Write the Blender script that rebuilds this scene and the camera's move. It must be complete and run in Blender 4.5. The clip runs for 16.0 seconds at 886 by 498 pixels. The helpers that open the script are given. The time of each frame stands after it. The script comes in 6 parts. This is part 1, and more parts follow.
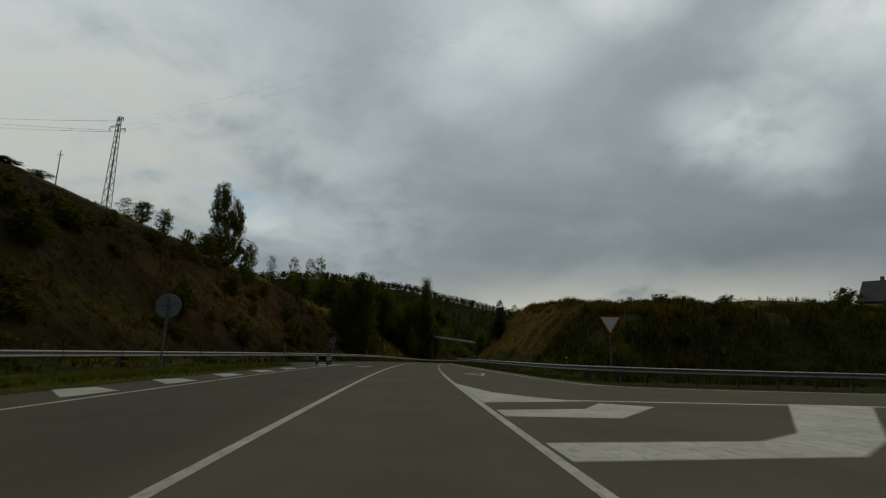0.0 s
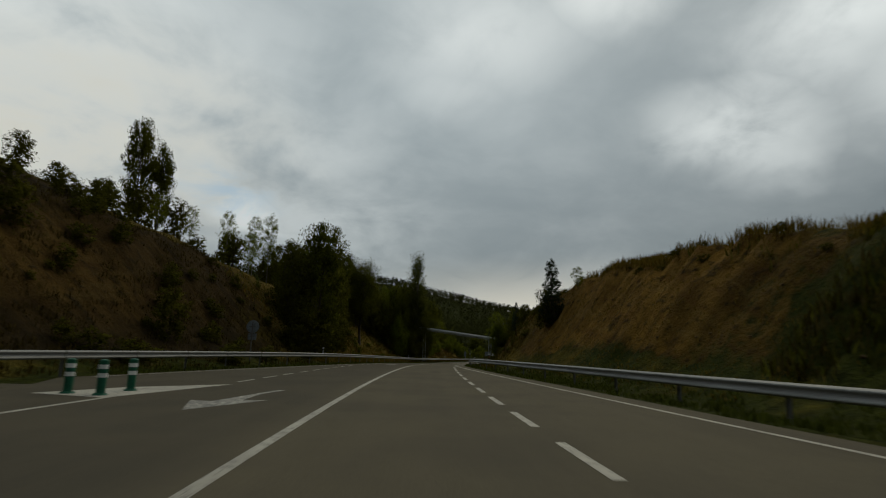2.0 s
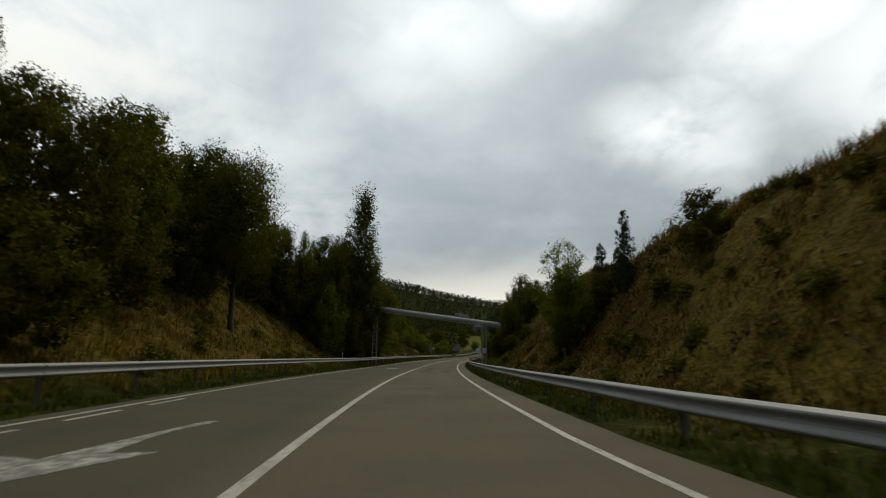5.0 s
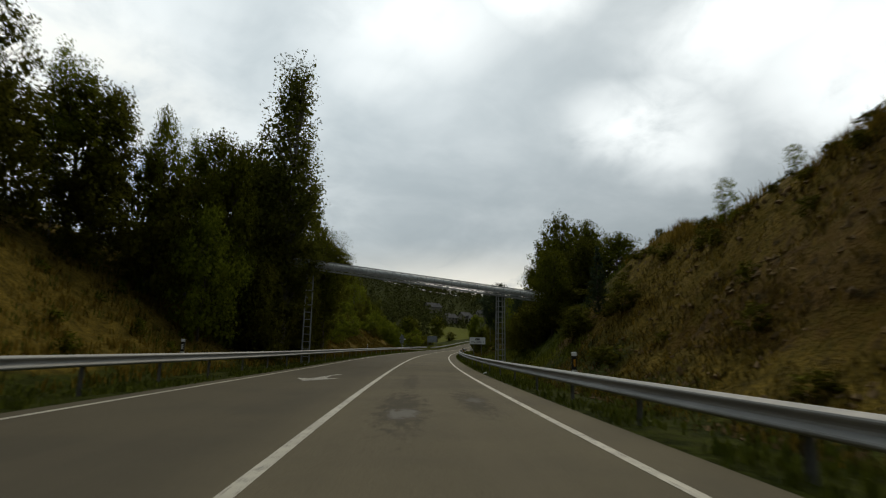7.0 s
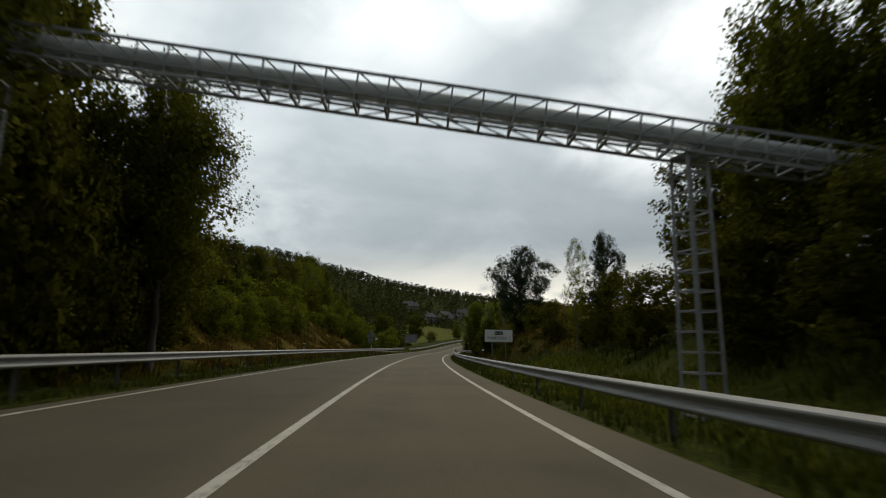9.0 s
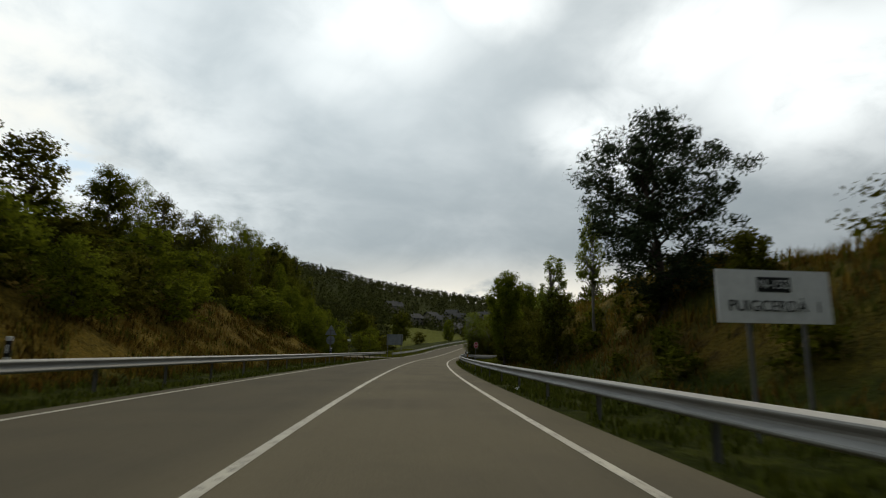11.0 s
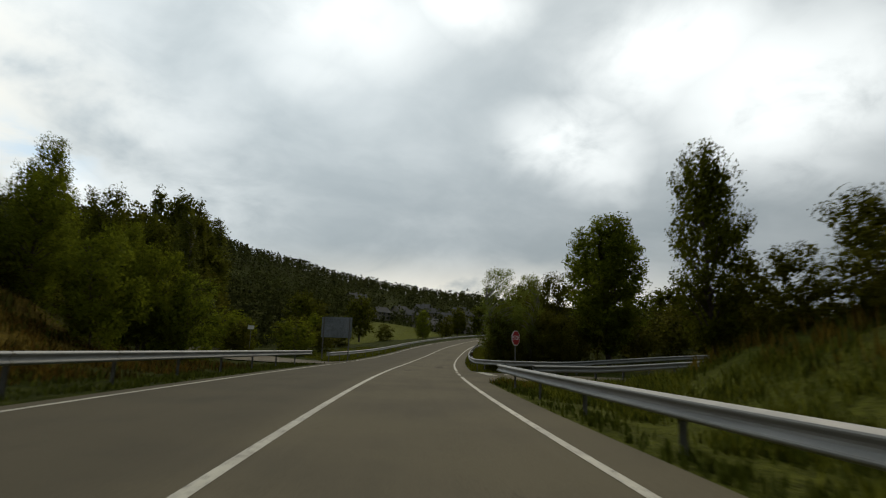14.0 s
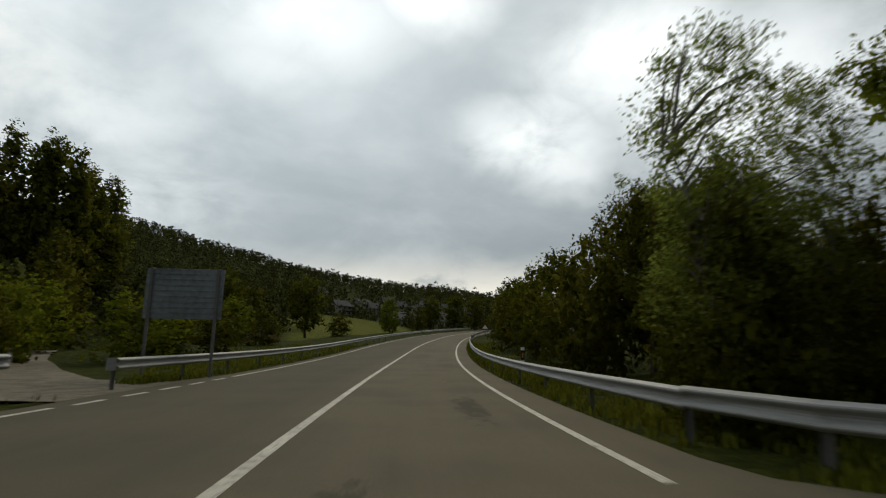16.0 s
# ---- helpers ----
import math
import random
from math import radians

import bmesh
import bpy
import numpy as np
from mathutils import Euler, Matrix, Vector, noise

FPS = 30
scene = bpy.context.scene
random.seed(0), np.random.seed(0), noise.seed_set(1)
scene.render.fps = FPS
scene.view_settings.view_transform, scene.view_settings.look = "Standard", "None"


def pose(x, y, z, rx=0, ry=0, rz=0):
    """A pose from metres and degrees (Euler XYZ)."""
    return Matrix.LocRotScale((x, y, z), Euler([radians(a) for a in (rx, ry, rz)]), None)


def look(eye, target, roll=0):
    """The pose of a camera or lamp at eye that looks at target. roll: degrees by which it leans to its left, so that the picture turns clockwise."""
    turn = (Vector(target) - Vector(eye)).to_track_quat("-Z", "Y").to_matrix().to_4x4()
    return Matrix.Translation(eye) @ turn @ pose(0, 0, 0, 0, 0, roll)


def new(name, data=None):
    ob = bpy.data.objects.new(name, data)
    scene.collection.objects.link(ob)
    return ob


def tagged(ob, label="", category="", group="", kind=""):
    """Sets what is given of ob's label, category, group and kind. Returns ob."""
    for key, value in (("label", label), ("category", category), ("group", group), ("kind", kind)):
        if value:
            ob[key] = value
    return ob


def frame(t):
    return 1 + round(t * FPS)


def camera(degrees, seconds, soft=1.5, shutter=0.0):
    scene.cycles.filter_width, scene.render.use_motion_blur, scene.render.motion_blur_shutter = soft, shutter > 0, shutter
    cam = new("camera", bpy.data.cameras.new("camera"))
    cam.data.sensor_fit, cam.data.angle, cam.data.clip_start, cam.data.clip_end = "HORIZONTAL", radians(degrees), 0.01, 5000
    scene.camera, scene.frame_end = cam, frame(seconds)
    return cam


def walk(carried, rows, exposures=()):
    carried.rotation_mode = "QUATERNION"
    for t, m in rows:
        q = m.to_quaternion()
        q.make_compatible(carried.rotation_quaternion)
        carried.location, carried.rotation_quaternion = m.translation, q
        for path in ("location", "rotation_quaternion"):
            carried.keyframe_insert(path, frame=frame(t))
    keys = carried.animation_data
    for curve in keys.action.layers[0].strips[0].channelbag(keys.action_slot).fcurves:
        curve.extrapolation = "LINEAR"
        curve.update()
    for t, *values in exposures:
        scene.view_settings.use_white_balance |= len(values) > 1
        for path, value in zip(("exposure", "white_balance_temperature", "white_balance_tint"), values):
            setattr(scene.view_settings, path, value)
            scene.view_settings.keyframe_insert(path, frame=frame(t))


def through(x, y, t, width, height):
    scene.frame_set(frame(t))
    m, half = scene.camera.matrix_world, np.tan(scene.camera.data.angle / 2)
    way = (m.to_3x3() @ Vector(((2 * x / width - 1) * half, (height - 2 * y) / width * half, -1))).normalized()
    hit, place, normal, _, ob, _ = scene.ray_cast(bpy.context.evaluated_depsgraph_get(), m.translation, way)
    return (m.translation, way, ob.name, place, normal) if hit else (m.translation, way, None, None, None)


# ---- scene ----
cam = camera(80.0, 16.0, soft=1.15, shutter=0.25)
PATH = [  # seconds, x, y, z, yaw, pitch, roll
    (0.0, 0.000, 0.000, 1.200, -3.52, 11.17, 1.46),
    (0.5, 0.017, 8.240, 1.199, -3.74, 10.96, 1.51),
    (1.0, 0.004, 16.474, 1.196, -3.99, 10.77, 1.28),
    (1.5, 0.037, 24.674, 1.191, -4.40, 10.77, 1.16),
    (2.0, 0.122, 32.812, 1.185, -5.00, 10.86, 1.37),
    (2.5, 0.318, 40.859, 1.172, -5.76, 10.81, 1.72),
    (3.0, 0.650, 48.816, 1.150, -6.69, 10.69, 1.92),
    (3.5, 1.081, 56.708, 1.133, -7.51, 10.69, 1.80),
    (4.0, 1.644, 64.552, 1.101, -8.35, 10.78, 1.46),
    (4.5, 2.322, 72.357, 1.062, -9.24, 10.65, 1.07),
    (5.0, 3.120, 80.113, 0.990, -10.13, 10.37, 0.73),
    (5.5, 4.026, 87.816, 0.875, -10.99, 10.00, 0.55),
    (6.0, 5.045, 95.460, 0.722, -11.86, 9.67, 0.57),
    (6.5, 6.175, 103.040, 0.552, -12.74, 9.65, 0.84),
    (7.0, 7.407, 110.563, 0.394, -13.43, 9.62, 1.06),
    (7.5, 8.765, 117.997, 0.238, -14.24, 9.79, 1.27),
    (8.0, 10.181, 125.353, 0.089, -14.94, 9.85, 1.37),
    (8.5, 11.648, 132.619, -0.067, -15.48, 9.79, 1.26),
    (9.0, 13.191, 139.799, -0.220, -16.02, 9.87, 1.02),
    (9.5, 14.766, 146.960, -0.349, -16.52, 10.10, 0.86),
    (10.0, 16.408, 154.096, -0.446, -16.96, 10.28, 0.77),
    (10.5, 18.095, 161.210, -0.537, -17.33, 10.33, 0.75),
    (11.0, 19.820, 168.303, -0.630, -17.68, 10.29, 0.78),
    (11.5, 21.589, 175.373, -0.727, -18.08, 10.19, 0.80),
    (12.0, 23.429, 182.413, -0.821, -18.65, 10.17, 0.74),
    (12.5, 25.344, 189.408, -0.920, -19.31, 10.19, 0.87),
    (13.0, 27.327, 196.352, -1.025, -19.91, 10.22, 1.15),
    (13.5, 29.343, 203.262, -1.110, -20.45, 10.33, 1.54),
    (14.0, 31.429, 210.112, -1.193, -21.11, 10.39, 1.81),
    (14.5, 33.574, 216.914, -1.275, -21.88, 10.36, 1.85),
    (15.0, 35.798, 223.697, -1.348, -22.73, 10.33, 1.66),
    (15.5, 38.086, 230.430, -1.408, -23.60, 10.28, 1.09),
    (16.0, 40.357, 237.126, -1.463, -25.08, 10.16, 0.95),
]


def aim(x, y, z, yaw, pitch, roll):
    a, b = radians(yaw), radians(pitch)
    return look((x, y, z), (x - math.sin(a) * math.cos(b), y + math.cos(a) * math.cos(b), z + math.sin(b)), roll)


walk(cam, [(t, aim(*row)) for t, *row in PATH],
     exposures=[(0.0, -0.95, 6270, 5), (1.5, -0.84, 6370, 6), (2.5, -0.65, 6470, 7), (3.5, -0.4, 6490, 8), (6.0, -0.05, 6470, 9), (9.0, 0.0, 6470, 9), (11.5, 0.0, 6470, 9), (14.0, -0.04, 6470, 9), (16.0, -0.06, 6470, 9)])

# ---- sky and sun ----
SUN_EL, SUN_AZ = 44.0, 30.0  # degrees; azimuth to the right of +y
world = bpy.data.worlds.new("sky")
scene.world = world
world.use_nodes = True


def build_sky():
    nt = world.node_tree
    nt.nodes.clear()
    N, L = nt.nodes.new, nt.links.new
    out, bg = N("ShaderNodeOutputWorld"), N("ShaderNodeBackground")
    sky = N("ShaderNodeTexSky")
    sky.sky_type, sky.sun_disc = "NISHITA", False
    sky.sun_elevation, sky.sun_rotation = radians(SUN_EL), radians(SUN_AZ)
    dim = N("ShaderNodeVectorMath"); dim.operation = "SCALE"; dim.inputs["Scale"].default_value = 0.07
    L(sky.outputs[0], dim.inputs[0])
    tc, sep = N("ShaderNodeTexCoord"), N("ShaderNodeSeparateXYZ")
    L(tc.outputs["Generated"], sep.inputs[0])

    def calc(op, a, b=None, clamp=False):
        n = N("ShaderNodeMath"); n.operation = op; n.use_clamp = clamp
        for i, v in enumerate((a, b)):
            if v is None:
                continue
            if isinstance(v, (int, float)):
                n.inputs[i].default_value = v
            else:
                L(v, n.inputs[i])
        return n.outputs[0]

    def ramp(v, a, b):
        n = N("ShaderNodeMapRange"); n.interpolation_type = "SMOOTHSTEP"
        n.inputs["From Min"].default_value, n.inputs["From Max"].default_value = a, b
        L(v, n.inputs["Value"])
        return n.outputs[0]

    def mix(f, a, b):
        n = N("ShaderNodeMix"); n.data_type = "RGBA"
        if isinstance(f, (int, float)):
            n.inputs[0].default_value = f
        else:
            L(f, n.inputs[0])
        for i, v in ((6, a), (7, b)):
            if isinstance(v, tuple):
                n.inputs[i].default_value = (*v, 1)
            else:
                L(v, n.inputs[i])
        return n.outputs[2]

    # a flat cloud deck seen from below: the direction divided by its height
    lift = calc("MAXIMUM", calc("ADD", sep.outputs[2], 0.34), 0.05)
    u, v = calc("DIVIDE", sep.outputs[0], lift), calc("DIVIDE", sep.outputs[1], lift)
    com = N("ShaderNodeCombineXYZ"); L(u, com.inputs[0]); L(v, com.inputs[1])

    def cloud(scale, detail, offset, rough=0.5, warp=0.3):
        m = N("ShaderNodeMapping"); m.inputs["Location"].default_value = offset
        L(com.outputs[0], m.inputs[0])
        n = N("ShaderNodeTexNoise"); n.inputs["Scale"].default_value = scale
        n.inputs["Detail"].default_value, n.inputs["Roughness"].default_value = detail, rough
        n.inputs["Distortion"].default_value = warp
        L(m.outputs[0], n.inputs["Vector"])
        return n.outputs[0]

    big = cloud(0.62, 3.0, (1.7, 0.4, 0.0), 0.5, 0.5)
    mid = cloud(1.7, 5.0, (4.2, 7.1, 0.0), 0.55, 0.6)
    fine = cloud(4.6, 6.0, (2.2, 3.1, 0.0), 0.58, 0.4)
    # the borders of the thin places: directions pushed about by the same cloud
    vapour = N("ShaderNodeTexNoise")
    for key, value in (("Scale", 1.9), ("Detail", 4.0), ("Roughness", 0.5), ("Distortion", 0.3)):
        vapour.inputs[key].default_value = value
    L(com.outputs[0], vapour.inputs["Vector"])
    push = N("ShaderNodeVectorMath"); push.operation = "MULTIPLY_ADD"
    L(vapour.outputs["Color"], push.inputs[0]); push.inputs[1].default_value = (0.28, 0.28, 0.20)
    shift = N("ShaderNodeVectorMath"); shift.operation = "SUBTRACT"
    L(tc.outputs["Generated"], shift.inputs[0]); shift.inputs[1].default_value = (0.14, 0.14, 0.10)
    L(shift.outputs[0], push.inputs[2])
    way = N("ShaderNodeVectorMath"); way.operation = "NORMALIZE"
    L(push.outputs[0], way.inputs[0])

    def glow(az, el, inner, outer):
        """1 within inner degrees of a bearing and height, 0 past outer; lower than wide, as a deck seen aslant."""
        d = (math.sin(radians(az)) * math.cos(radians(el)), math.cos(radians(az)) * math.cos(radians(el)), math.sin(radians(el)))
        gap = N("ShaderNodeVectorMath"); gap.operation = "SUBTRACT"
        L(way.outputs[0], gap.inputs[0]); gap.inputs[1].default_value = d
        flat = N("ShaderNodeVectorMath"); flat.operation = "MULTIPLY"
        L(gap.outputs[0], flat.inputs[0]); flat.inputs[1].default_value = (0.85, 0.85, 1.5)
        far = N("ShaderNodeVectorMath"); far.operation = "LENGTH"
        L(flat.outputs[0], far.inputs[0])
        return ramp(far.outputs["Value"], radians(outer), radians(inner))

    tone = calc("ADD", calc("MULTIPLY", big, 0.45), calc("ADD", calc("MULTIPLY", mid, 0.40), calc("MULTIPLY", fine, 0.15)))
    base = mix(ramp(tone, 0.36, 0.64), (0.44, 0.50, 0.525), (0.69, 0.745, 0.76))
    # the deck is brighter round the hidden sun than behind the viewer
    sd = N("ShaderNodeVectorMath"); sd.operation = "DOT_PRODUCT"
    L(tc.outputs["Generated"], sd.inputs[0])
    sd.inputs[1].default_value = (math.sin(radians(-19)) * 0.80, math.cos(radians(-19)) * 0.80, 0.6)
    shade = N("ShaderNodeMapRange")
    for key, value in (("From Min", -0.2), ("From Max", 0.95), ("To Min", 0.34), ("To Max", 1.18)):
        shade.inputs[key].default_value = value
    L(sd.outputs["Value"], shade.inputs["Value"])
    dimmed = N("ShaderNodeVectorMath"); dimmed.operation = "SCALE"
    L(base, dimmed.inputs[0]); L(calc("MULTIPLY", shade.outputs[0], calc("ADD", 0.77, calc("MULTIPLY", ramp(sep.outputs[2], 0.06, 0.48), 0.28))), dimmed.inputs["Scale"])
    base = dimmed.outputs[0]
    # thin bright places in the deck: (bearing, height, core, rim, strength)
    thin = None
    for az, el, inner, outer, power in ((45, 29, 0, 14, 1.0), (34.8, 22, 0, 10, 0.82), (56, 24, 0, 17, 0.85), (8.5, 32.5, 0, 11, 0.7), (21, 35, 0, 7, 0.85),
                                        (-11, 21.5, 0, 12, 0.42), (-20, 24, 0, 11, 0.36), (5, 27.5, 0, 6, 0.35), (-38, 24, 3, 30, 0.8), (-15.5, 12.5, 0, 6, 0.85), (-7, 13, 0, 15, 0.4)):
        g = calc("MULTIPLY", glow(az, el, inner, outer), power)
        thin = g if thin is None else calc("MAXIMUM", thin, g)
    thin = calc("MULTIPLY", thin, ramp(calc("ADD", calc("MULTIPLY", mid, 0.5), calc("MULTIPLY", fine, 0.5)), 0.26, 0.58))
    col = mix(thin, base, (1.30, 1.34, 1.32))
    warm = calc("MULTIPLY", glow(-30, 18, 3, 20), ramp(calc("ADD", calc("MULTIPLY", mid, 0.6), calc("MULTIPLY", fine, 0.4)), 0.36, 0.60))
    col = mix(warm, col, (1.08, 1.05, 0.94))
    blue = calc("MULTIPLY", calc("MULTIPLY", glow(-17, 15, 0, 7), 0.7), ramp(fine, 0.46, 0.66))
    col = mix(blue, col, (0.60, 0.80, 0.98))
    low = calc("MULTIPLY", ramp(sep.outputs[2], 0.19, 0.05), calc("MULTIPLY", glow(22, 4, 5, 28), ramp(mid, 0.28, 0.46)))
    col = mix(low, col, (1.10, 1.03, 0.88))
    # a little of the clear sky tints the deck
    col2 = N("ShaderNodeMix"); col2.data_type = "RGBA"; col2.blend_type = "MIX"; col2.inputs[0].default_value = 0.06
    L(col, col2.inputs[6]); L(dim.outputs[0], col2.inputs[7])
    below = mix(ramp(sep.outputs[2], -0.02, -0.08), col2.outputs[2], (0.05, 0.055, 0.05))
    L(below, bg.inputs[0]); bg.inputs[1].default_value = 1.0
    L(bg.outputs[0], out.inputs[0])


build_sky()
sun_data = bpy.data.lights.new("sun", "SUN")
sun_data.energy, sun_data.angle, sun_data.color = 1.25, radians(30), (1.0, 0.87, 0.66)
sun = new("sun", sun_data)
sun.matrix_world = look((0, 0, 100), (-math.sin(radians(SUN_AZ)) * math.cos(radians(SUN_EL)), -math.cos(radians(SUN_AZ)) * math.cos(radians(SUN_EL)), 100 - math.sin(radians(SUN_EL))))

# ---- materials ----


class Mat:
    """A node material with short ways to make its nodes."""

    def __init__(self, name, rough=0.7, metal=0.0, gloss=0.25):
        self.m = bpy.data.materials.new(name)
        self.m.use_nodes = True
        self.t = self.m.node_tree
        self.b = self.t.nodes["Principled BSDF"]
        self.b.inputs["Roughness"].default_value, self.b.inputs["Metallic"].default_value = rough, metal
        self.b.inputs["Specular IOR Level"].default_value = gloss
        self.tc = self.t.nodes.new("ShaderNodeTexCoord")

    def n(self, kind):
        return self.t.nodes.new(kind)

    def l(self, a, b):
        self.t.links.new(a, b)

    def noise(self, scale, detail=4, rough=0.55, space="Object", stretch=None, vec=None):
        n = self.n("ShaderNodeTexNoise")
        n.inputs["Scale"].default_value, n.inputs["Detail"].default_value, n.inputs["Roughness"].default_value = scale, detail, rough
        src = vec or self.tc.outputs[space]
        if stretch:
            m = self.n("ShaderNodeMapping"); m.inputs["Scale"].default_value = stretch
            self.l(src, m.inputs[0]); src = m.outputs[0]
        self.l(src, n.inputs["Vector"])
        return n.outputs[0]

    def ramp(self, v, a, b, lo=0.0, hi=1.0):
        n = self.n("ShaderNodeMapRange"); n.interpolation_type = "SMOOTHSTEP"
        for k, x in (("From Min", a), ("From Max", b), ("To Min", lo), ("To Max", hi)):
            n.inputs[k].default_value = x
        self.l(v, n.inputs["Value"])
        return n.outputs[0]

    def calc(self, op, a, b=0.0):
        n = self.n("ShaderNodeMath"); n.operation = op
        for i, x in enumerate((a, b)):
            if isinstance(x, (int, float)):
                n.inputs[i].default_value = x
            else:
                self.l(x, n.inputs[i])
        return n.outputs[0]

    def mix(self, f, a, b):
        n = self.n("ShaderNodeMix"); n.data_type = "RGBA"
        if isinstance(f, (int, float)):
            n.inputs[0].default_value = f
        else:
            self.l(f, n.inputs[0])
        for i, x in ((6, a), (7, b)):
            if isinstance(x, tuple):
                n.inputs[i].default_value = (*x, 1)
            else:
                self.l(x, n.inputs[i])
        return n.outputs[2]

    def attr(self, name):
        n = self.n("ShaderNodeAttribute"); n.attribute_name = name
        return n.outputs["Fac"]

    def island(self):
        return self.n("ShaderNodeNewGeometry").outputs["Random Per Island"]

    def whole(self):
        return self.n("ShaderNodeObjectInfo").outputs["Random"]

    def out(self, colour, bump=None, strength=0.3, dist=0.02, rough=None):
        if isinstance(colour, tuple):
            self.b.inputs["Base Color"].default_value = (*colour, 1)
        else:
            self.l(colour, self.b.inputs["Base Color"])
        if bump is not None:
            k = self.n("ShaderNodeBump"); k.inputs["Strength"].default_value, k.inputs["Distance"].default_value = strength, dist
            self.l(bump, k.inputs["Height"]); self.l(k.outputs[0], self.b.inputs["Normal"])
        if rough is not None:
            self.l(rough, self.b.inputs["Roughness"])
        return self.m


def u_of(k):
    n = k.n("ShaderNodeSeparateXYZ"); k.l(k.tc.outputs["UV"], n.inputs[0])
    return n.outputs[0]


def asphalt():
    k = Mat("asphalt", 0.9, 0.0, 0.06)
    grain, fine, wide = k.noise(55, 3), k.noise(240, 2), k.noise(0.35, 4)
    long = k.noise(1.0, 4, 0.6, "UV", (1.3, 0.05, 1))
    c = k.mix(k.ramp(grain, 0.3, 0.7), (0.090, 0.077, 0.050), (0.138, 0.118, 0.076))
    c = k.mix(k.ramp(fine, 0.55, 0.75), c, (0.155, 0.138, 0.105))
    c = k.mix(k.ramp(wide, 0.35, 0.7, 0.0, 0.55), c, (0.072, 0.064, 0.048))
    c = k.mix(k.ramp(long, 0.4, 0.7, 0.0, 0.4), c, (0.130, 0.110, 0.074))
    # the asphalt turns darker past the centre line, over the oncoming lane
    lane_side = k.calc("ADD", u_of(k), k.calc("MULTIPLY", k.calc("SUBTRACT", wide, 0.5), 0.9))
    c = k.mix(k.ramp(lane_side, -1.9, -3.0, 0.0, 0.42), c, (0.052, 0.047, 0.036))
    # dark worn patches in the wheel tracks, by place along the road
    sep = k.n("ShaderNodeSeparateXYZ"); k.l(k.tc.outputs["UV"], sep.inputs[0])
    u, v = sep.outputs[0], sep.outputs[1]
    rag = k.noise(4.2, 6, 0.75, "UV", (1, 0.4, 1))

    def blot(l0, s0, rl, rs):
        a = k.calc("DIVIDE", k.calc("SUBTRACT", u, l0), rl)
        b = k.calc("DIVIDE", k.calc("SUBTRACT", v, s0), rs)
        d = k.calc("SQRT", k.calc("ADD", k.calc("MULTIPLY", a, a), k.calc("MULTIPLY", b, b)))
        return k.ramp(k.calc("ADD", d, k.calc("MULTIPLY", rag, 2.8)), 2.3, 1.75)
    for l0, s0, rl, rs, dark in ((-0.7, 122.5, 0.7, 5.0, 0.5), (0.95, 124.0, 0.55, 4.0, 0.45), (-0.6, 132, 0.4, 8.0, 0.3), (0.9, 217.5, 0.22, 0.9, 0.8),
                                 (0.6, 66, 0.5, 2.5, 0.22), (0.9, 253, 0.4, 3.0, 0.5), (-0.9, 246, 0.3, 1.2, 0.5)):
        c = k.mix(k.calc("MULTIPLY", blot(l0, s0, rl, rs), dark), c, (0.022, 0.021, 0.020))
    c = k.mix(k.calc("MULTIPLY", blot(-0.65, 121.3, 0.4, 1.1), 0.55), c, (0.20, 0.19, 0.175))
    c = k.mix(k.calc("MULTIPLY", blot(1.0, 124.2, 0.3, 0.9), 0.25), c, (0.22, 0.21, 0.2))
    return k.out(c, grain, 0.35, 0.01)


def paint_white(name="road_paint", worn=0.5, thin=0.0):
    k = Mat(name, 0.65)
    a, b, d = k.noise(7, 5, 0.65), k.noise(60, 3), k.noise(0.9, 3)
    c = k.mix(k.ramp(d, 0.3, 0.7), (0.35, 0.325, 0.265), (0.47, 0.445, 0.36))
    lost = k.calc("MULTIPLY", k.ramp(a, 0.50 - thin, 0.66 - thin), k.ramp(b, 0.32 - thin, 0.56 - thin))
    c = k.mix(k.calc("MULTIPLY", lost, worn + 0.4), c, (0.12, 0.115, 0.105))
    c = k.mix(k.ramp(b, 0.5, 0.75, 0, 0.35), c, (0.28, 0.27, 0.25))
    drag = k.noise(1.0, 4, 0.6, "UV", (22, 1.8, 1))
    c = k.mix(k.ramp(drag, 0.56, 0.68, 0, 0.7), c, (0.13, 0.12, 0.10))
    return k.out(c, b, 0.2, 0.005)


